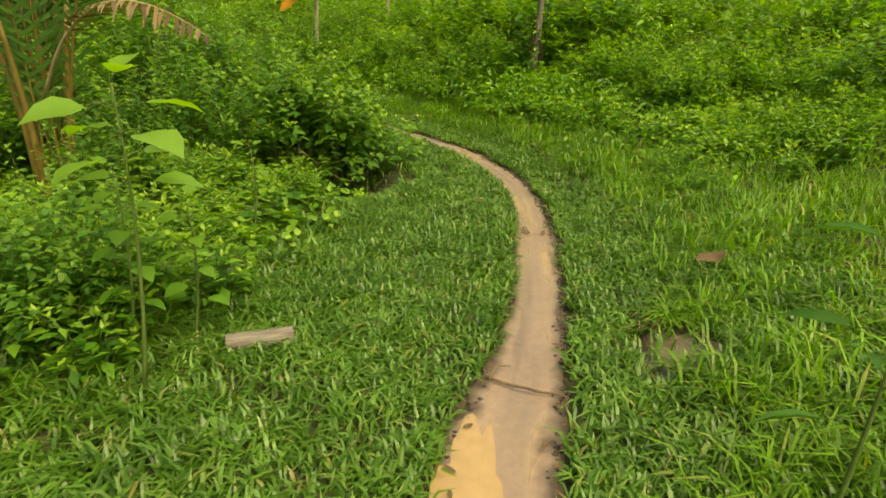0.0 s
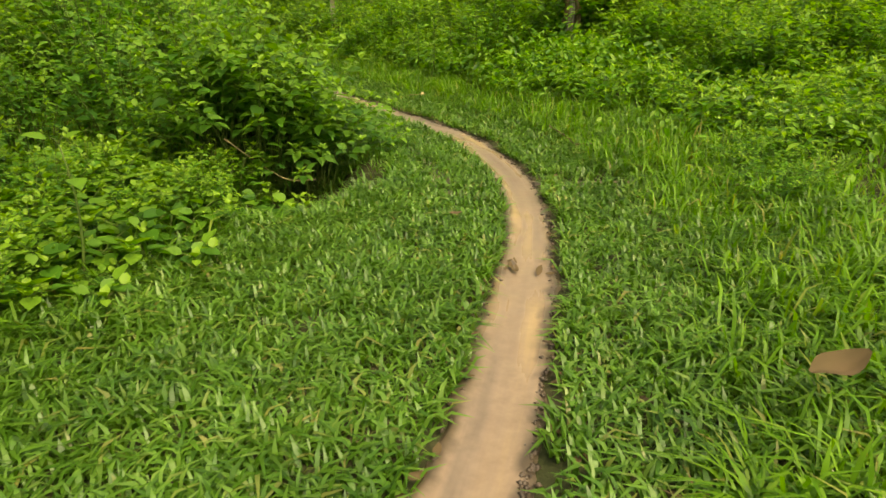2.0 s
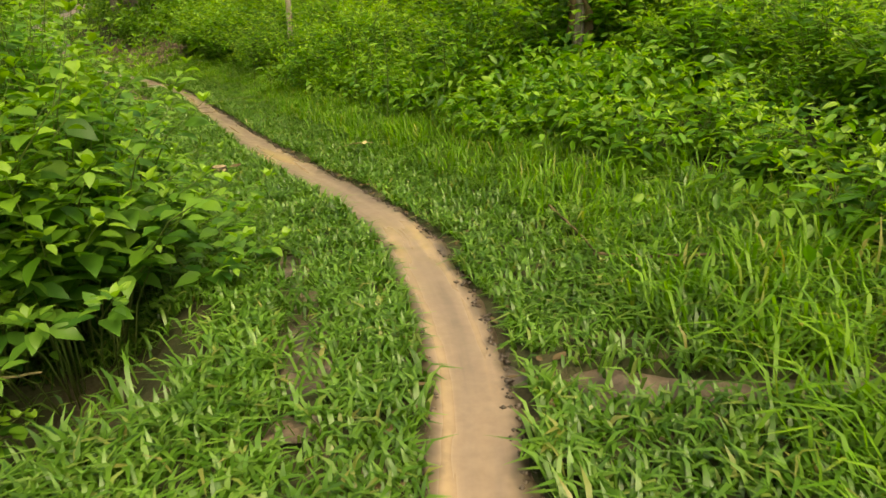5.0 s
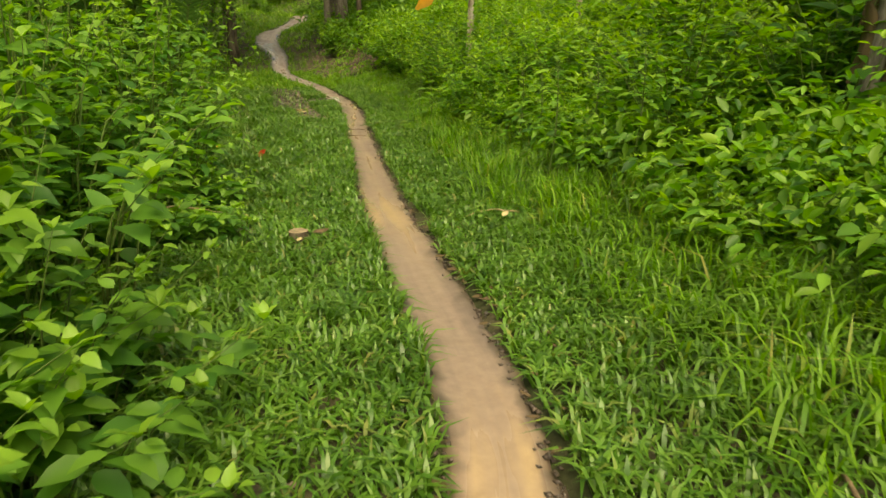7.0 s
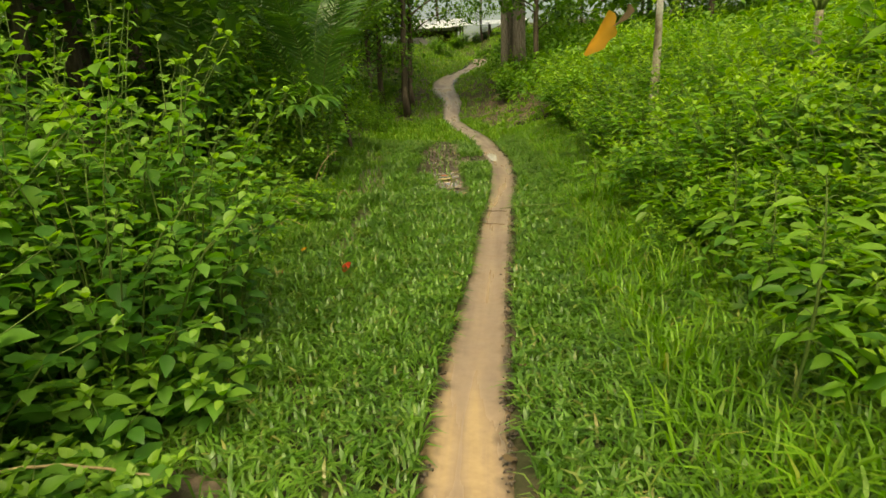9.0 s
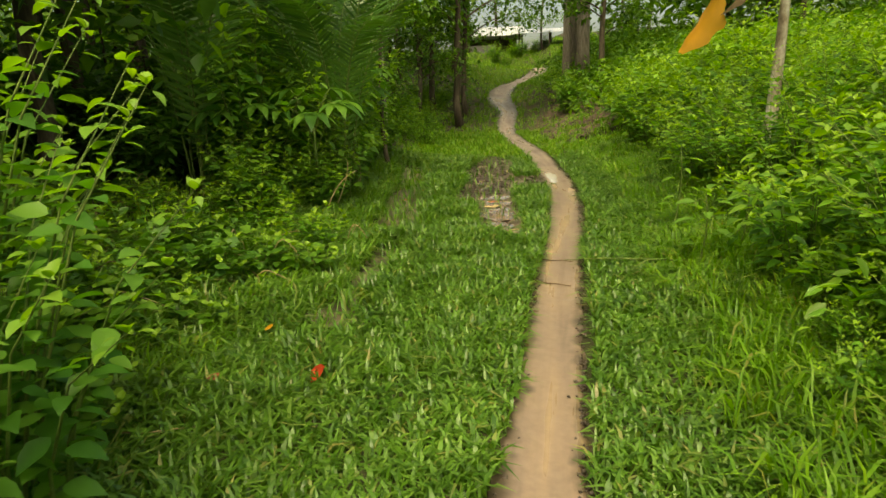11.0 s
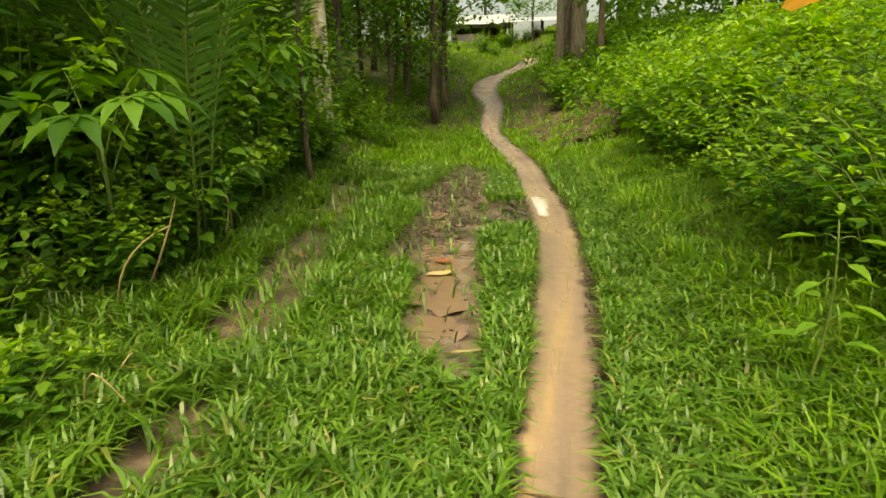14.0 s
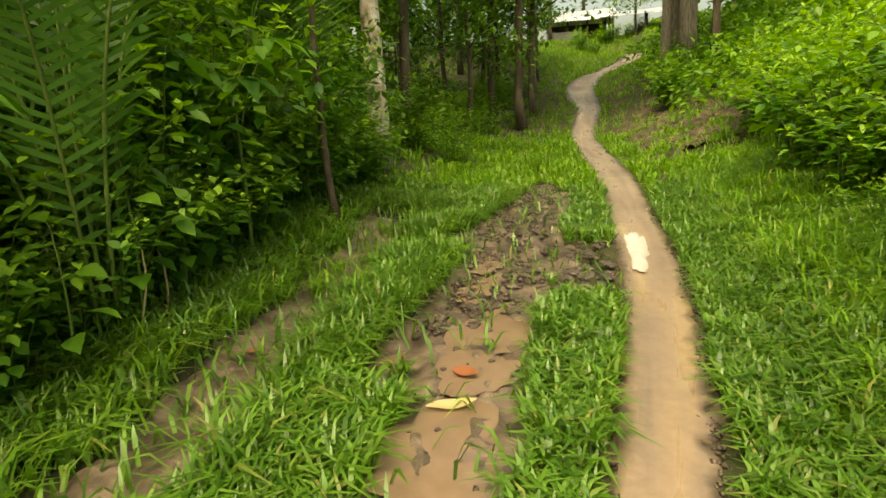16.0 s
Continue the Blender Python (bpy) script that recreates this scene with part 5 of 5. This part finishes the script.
def stump(x, y):
    ob = thing("stump", x, y, "small cut tree stump with pale top in grass", "stump")
    s, n = 16, 6
    a = np.arange(s) / s * 6.283
    zz = np.linspace(-0.02, 0.095, n)
    r = 0.062 + 0.025 * (1 - np.linspace(0, 1, n)) ** 2
    v = np.stack([r[:, None] * np.cos(a) * (1 + .06 * np.sin(3 * a)), r[:, None] * np.sin(a) * (1 + .06 * np.sin(3 * a)), np.repeat(zz[:, None], s, 1)], -1).reshape(-1, 3)
    i, j = np.meshgrid(np.arange(n - 1), np.arange(s), indexing="ij")
    f = np.stack([i * s + j, i * s + (j + 1) % s, (i + 1) * s + (j + 1) % s, (i + 1) * s + j], -1).reshape(-1, 4)
    under("bark", mesh_of("bark", v, [f], M_BARK), ob)
    top = v[-s:]
    k = np.arange(s)
    under("cut_top", mesh_of("cut_top", np.vstack([top, top.mean(0) + (0, 0, .006)]), [np.stack([k, (k + 1) % s, np.full(s, s)], -1)], M_CUT), ob, "pale sawn top")


stump(-1.84, 9.95)


def stone(x, y, r, seed, label):
    bm = bmesh.new()
    bmesh.ops.create_icosphere(bm, subdivisions=3, radius=r)
    for v in bm.verts:
        q = v.co.normalized()
        v.co *= 1 + 0.22 * noise.noise(q * 1.7 + Vector((seed, 0, 0))) + 0.05 * noise.noise(q * 6)
        v.co.z *= 0.62
    me = bpy.data.meshes.new("stone")
    bm.to_mesh(me)
    bm.free()
    me.materials.append(M_STONE)
    for p in me.polygons:
        p.use_smooth = True
    ob = new("stone", me)
    ob.matrix_basis = pose(x, y, ground_z(x, y) + 0.1 * r, 0, 0, 40 * seed)
    tagged(ob, label, "stone", "stones")


stone(-5.16, 12.33, 0.075, 1, "rounded grey-brown stone among weeds")
stone(-6.7, 13.0, 0.07, 2, "rounded grey-brown stone among weeds")

loose_leaf("fallen_leaf", 2.17, 4.0, 0.22, M_DRY, "large curled brown dead leaf lying on grass", 25, ground_z(2.17, 4.0) + 0.22, 0.45, 16, 2.6)
loose_leaf("fallen_leaf", 0.62, 5.9, 0.09, M_DRY, "pale dry leaf lying on grass", 10, ground_z(.62, 5.9) + 0.08)
loose_leaf("fallen_leaf", -7.45, 16.12, 0.24, M_PALE, "pale yellow fallen leaf lying in mud", 60, None, 0.32)
loose_leaf("fallen_leaf", -7.7, 16.35, 0.17, M_RUSSET, "reddish brown fallen leaf lying in mud", 20, None, 0.5)
loose_leaf("fallen_leaf", -8.05, 16.1, 0.2, M_DRY, "brown fallen leaf lying in mud", 100)
loose_leaf("fallen_leaf", -9.13, 16.2, 0.1, M_YELLOW, "orange fallen leaf lying in the rut", 40)
loose_leaf("fallen_leaf", -8.6, 15.5, 0.12, M_RUSSET, "red-brown fallen leaf lying in the rut", 80)
# a yellow flower, given the shape of one loose leaf
loose_leaf("fallen_leaf", -4.91, 11.97, 0.08, M_YELLOW, "bright yellow flower among weeds, built as a single leaf", 20, ground_z(-4.91, 11.97) + 0.12, 0.7, 25)
loose_leaf("fallen_leaf", -1.74, 10.06, 0.11, M_DRY, "curled brown dead leaf beside a stump", 40, ground_z(-1.74, 10.06) + 0.06, 0.5, 14, 1.6)
loose_leaf("fallen_leaf", -1.72, 9.83, 0.06, M_PALE, "pale dry leaf lying on grass", 110, ground_z(-1.72, 9.83) + 0.07)
loose_leaf("fallen_leaf", -4.18, 11.92, 0.13, M_RED, "bright red fallen leaf standing in grass", 30, ground_z(-4.18, 11.92) + 0.1, 0.7, 40)
loose_leaf("fallen_leaf", -4.5, 11.5, 0.08, M_RUSSET, "reddish fallen leaf among weeds", 70, ground_z(-4.5, 11.5) + 0.1, 0.6, 30)
loose_leaf("fallen_leaf", -0.75, 10.75, 0.06, M_PALE, "pale yellow leaf lying on grass", 70, ground_z(-.75, 10.75) + 0.12, 0.6, 25)
for i in range(290):
    s = rng.uniform(8.3, 20) if i % 5 else rng.uniform(20, 27)
    e = rng.uniform(0.14, 0.42) if i % 3 else -rng.uniform(0.13, 0.27)
    x, y = along_way(s, e)
    loose_leaf("litter_leaf", x, y, rng.uniform(0.03, 0.075), M_DRY, "small brown dead leaf on the footpath's edge", rng.uniform(0, 360), ground_z(x, y) + rng.uniform(-0.008, 0.03))
for i in range(16):
    x, y = 1.02 + rng.normal(0, 0.1), 5.32 + rng.normal(0, 0.07)
    loose_leaf("litter_leaf", x, y, rng.uniform(0.04, 0.09), M_DRY, "dead brown leaf litter on the footpath", rng.uniform(0, 360), ground_z(x, y) - 0.004, 0.4, rng.uniform(5, 25))

# dead creeper stalks tangled over the weeds at the forest's edge
for i in range(80):
    x, y = along_way(rng.uniform(18.8, 24.5), rng.uniform(-5.0, -2.0))
    a, n = rng.uniform(0, 6.283), rng.uniform(0.25, 0.75)
    stick("creeper_stalk", [(x, y, 0.04), (x + n * 0.5 * math.cos(a), y + n * 0.5 * math.sin(a), rng.uniform(0.08, 0.28)), (x + n * math.cos(a + 0.4), y + n * math.sin(a + 0.4), 0.06)],
          0.006, 0.003, (M_DRYSTEM, M_TWIG)[i % 2], "thin dead creeper stalk tangled over weeds", 4)
# a long runner reaching out of the weeds towards the path
stick("runner", [(-4.82, 14.5, 0.08), (-4.56, 14.52, 0.14), (-4.4, 14.58, 0.16), (-4.14, 14.71, 0.15), (-3.95, 14.88, 0.1)], 0.003, 0.007, M_STEM, "thin yellow-green runner reaching out towards the path", 5)
stick("runner", [(-4.14, 14.71, 0.15), (-4.24, 14.58, 0.1), (-4.36, 14.46, 0.05)], 0.005, 0.002, M_STEM, "thin yellow-green runner reaching out towards the path", 5)


def tuft(x, y, n, tall, mat, label, seed):
    """A clump of long arching blades."""
    r = np.random.default_rng(seed)
    ob = thing("grass_tuft", x, y, label, "grass tuft", "grass tufts")
    a, l = r.uniform(0, 6.283, n), tall * r.uniform(0.6, 1.1, n)
    k = np.linspace(0, 1, 5)
    rows = []
    for ang, ln in zip(a, l):
        out, sd = np.array([math.cos(ang), math.sin(ang), 0]), np.array([-math.sin(ang), math.cos(ang), 0])
        mid = out * (ln * (0.15 * k + 0.75 * k ** 2))[:, None] + np.array([0, 0, 1]) * (ln * (0.95 * k - 0.6 * k ** 2.2))[:, None] + r.normal(0, 0.03, 3) * (1, 1, 0)
        w = 0.0065 * (1 - 0.9 * k ** 2)[:, None]
        rows.append(np.stack([mid - sd * w, mid + sd * w], 1).reshape(-1, 3))
    v = np.vstack(rows)
    b = (np.arange(n) * 10)[:, None, None]
    q = np.array([[2 * i, 2 * i + 1, 2 * i + 3, 2 * i + 2] for i in range(4)])[None]
    tagged(under("blade_growth", mesh_of("blade_growth", v, [(b + q).reshape(-1, 4)], mat, np.repeat(np.clip(r.normal(.2, .25, n), 0, 1), 10)), ob), kind="stuff")


tuft(1.86, 3.62, 70, 0.28, M_TALL, "arching green grass tuft above bare soil", 1)
tuft(1.76, 3.55, 26, 0.18, M_DRY, "withered brown grass tuft above bare soil", 2)
for k in range(34):
    x, y = along_way(rng.uniform(8, 31), rng.uniform(0.75, 2.2))
    tuft(x, y, 34, rng.uniform(0.15, 0.28), M_TALL, "tuft of long arching bright green grass", 10 + k)
for k in range(20):
    x, y = along_way(rng.uniform(8, 31), rng.uniform(-3.0, -1.7))
    tuft(x, y, 34, rng.uniform(0.15, 0.28), M_TALL, "tuft of long arching bright green grass", 60 + k)

for k in range(26):
    x, y = along_way(rng.uniform(20.5, 29), rng.uniform(0.6, 1.7) if k % 3 else rng.uniform(-2.6, -1.9))
    tuft(x, y, 46, rng.uniform(0.22, 0.33), M_TALL, "lush tuft of long arching bright green grass", 90 + k)

# crumbs of damp earth along both edges of the path
n = 2600
s, side = rng.uniform(8, 34, n), rng.choice([-1, 1, 1], n)
c = np.array([along_way(a, 0) for a in s])
q = np.array([along_way(a, 1) for a in s]) - c
half = np.interp(c[:, 1], way[:, 1], way[:, 2])
xy = c + q * (side * half * rng.normal(0.98, 0.1, n))[:, None]
r = rng.uniform(0.005, 0.017, n)
o = np.array([(1, 0, 0), (0, 1, 0), (-1, 0, 0), (0, -1, 0), (0, 0, .6), (0, 0, -.6)])
v = (np.column_stack([xy, hill(xy) - 0.012])[:, None] + o[None] * r[:, None, None] * rng.uniform(0.6, 1.5, (n, 6, 1))).reshape(-1, 3)
f = (np.arange(n) * 6)[:, None, None] + np.array([(0, 1, 4), (1, 2, 4), (2, 3, 4), (3, 0, 4), (1, 0, 5), (2, 1, 5), (3, 2, 5), (0, 3, 5)])[None]
tagged(new("earth_crumbs", mesh_of("earth_crumbs", v, [f.reshape(-1, 3)], M_CLOD)), "dark crumbs of damp earth along the footpath's edges", "soil", kind="stuff")

# finer crumbs of mud
n = 3600
pick = mud[rng.integers(3, len(mud) - 3, n)]
xy = pick[:, :2] + rng.normal(0, 0.5, (n, 2)) * pick[:, 2:3]
xy = xy[(wave(xy, 0.35, 71) > -0.15 + 0.95 * (xy[:, 0] > -8.3))]
n = len(xy)
r = rng.uniform(0.008, 0.03, n) * np.where(xy[:, 0] > -8.3, 0.5, 1.0)
v = (np.column_stack([xy, hill(xy) - 0.02 + 0.022 * wave(xy, 0.16, 32)])[:, None] + o[None] * r[:, None, None] * rng.uniform(0.5, 1.6, (n, 6, 1))).reshape(-1, 3)
f = (np.arange(n) * 6)[:, None, None] + np.array([(0, 1, 4), (1, 2, 4), (2, 3, 4), (3, 0, 4), (1, 0, 5), (2, 1, 5), (3, 2, 5), (0, 3, 5)])[None]
tagged(new("mud_crumbs", mesh_of("mud_crumbs", v, [f.reshape(-1, 3)], M_CLOD)), "fine dark crumbs of churned wet mud", "soil", kind="stuff")

# mud clods churned up in the patch
cl = []
for i in range(3):
    bm = bmesh.new()
    bmesh.ops.create_icosphere(bm, subdivisions=2, radius=0.035)
    for v in bm.verts:
        v.co *= 1 + 0.8 * noise.noise(v.co * 55 + Vector((7 * i, 0, 0)))
        v.co.z *= 0.42
    me = bpy.data.meshes.new("mud_clod")
    bm.to_mesh(me)
    bm.free()
    me.materials.append(M_CLOD)
    cl.append(me)
for i in range(290):
    q = mud[int(rng.integers(4, len(mud) - 4))]
    x, y = q[0] + rng.normal(0, 0.45) * q[2], q[1] + rng.normal(0, 0.45) * q[2]
    if i % 4 == 0:
        x, y = along_way(rng.uniform(28.2, 29.9), rng.uniform(-0.7, -0.3))
    if x > -8.3 and i % 3:
        continue
    ob = new("mud_clod", cl[i % 3])
    q = rng.uniform(0.45, 1.5) * (0.6 if x > -8.3 else 1)
    ob.matrix_basis = pose(x, y, ground_z(x, y) - 0.008, rng.uniform(-25, 25), 0, rng.uniform(0, 360)) @ Matrix.Diagonal((q, q * rng.uniform(0.6, 1.3), q * 0.8, 1))
    tagged(ob, "clod of wet brown mud", "clod", "mud clods")


# ---------------------------------------------------------------- the hut on the slope
def box(name, lo, hi, mat, parent, label="", bevel=0.01):
    bm = bmesh.new()
    bmesh.ops.create_cube(bm, size=1)
    for v in bm.verts:
        v.co = Vector([(a + b) / 2 + c * (b - a) for a, b, c in zip(lo, hi, v.co)])
    bmesh.ops.bevel(bm, geom=bm.edges[:], offset=bevel, segments=1, affect="EDGES")
    me = bpy.data.meshes.new(name)
    bm.to_mesh(me)
    bm.free()
    me.materials.append(mat)
    return under(name, me, parent, label)


def roof_sheet(name, x0, x1, y0, z0, y1, z1, parent):
    """Corrugated zinc laid from eave to ridge."""
    n = int((x1 - x0) / 0.05)
    x = np.linspace(x0, x1, n)
    dz = 0.02 * np.sin(x / 0.2 * 6.283)
    a, b = np.column_stack([x, np.full(n, y0), z0 + dz]), np.column_stack([x, np.full(n, y1), z1 + dz])
    v = np.vstack([a, b, a - (0, 0, .015), b - (0, 0, .015)])
    k = np.arange(n - 1)
    f = np.vstack([np.stack([k, k + 1, n + k + 1, n + k], -1), np.stack([2 * n + k, 3 * n + k, 3 * n + k + 1, 2 * n + k + 1], -1), np.stack([k, 2 * n + k, 2 * n + k + 1, k + 1], -1)])
    return under(name, mesh_of(name, v, [f], M_TIN, flat=True), parent, "corrugated zinc roof sheet")


hut = thing("hut", -45.0, 50.5, "raised grey plank hut with zinc roof among trees", "house", z=3.85, turn=48)
for x in (-2.2, -0.7, 0.8, 2.2):
    for y in (-1.6, 1.6):
        box("post", (x - .07, y - .07, -0.6), (x + .07, y + .07, 2.9), M_DARKWOOD, hut)
box("floor_deck", (-2.4, -1.8, 0.55), (2.4, 1.8, 0.65), M_DARKWOOD, hut)
for i in range(8):
    box("plank", (-2.3, -1.78, 0.66 + i * 0.17), (0.4, -1.74, 0.82 + i * 0.17), M_PLANK, hut)
box("back_wall", (-2.3, 1.66, 0.66), (2.3, 1.72, 2.8), M_DARKWOOD, hut)
box("side_wall", (-2.34, -1.72, 0.66), (-2.28, 1.66, 2.8), M_PLANK, hut)
roof_sheet("roof_sheet", -3.0, 3.0, -2.4, 2.75, 0.0, 3.7, hut)
roof_sheet("roof_sheet", -3.0, 3.0, 2.4, 2.75, 0.0, 3.7, hut)
shed = thing("shed", -40.5, 53.5, "open shed with white zinc roof on dark posts", "shed", z=4.3, turn=40)
for x in (-2.6, 0, 2.6):
    for y in (-1.5, 1.5):
        box("post", (x - .07, y - .07, -0.6), (x + .07, y + .07, 2.5 + 0.25 * (y > 0)), M_DARKWOOD, shed)
roof_sheet("roof_sheet", -3.4, 3.4, -2.0, 2.35, 2.0, 3.05, shed)
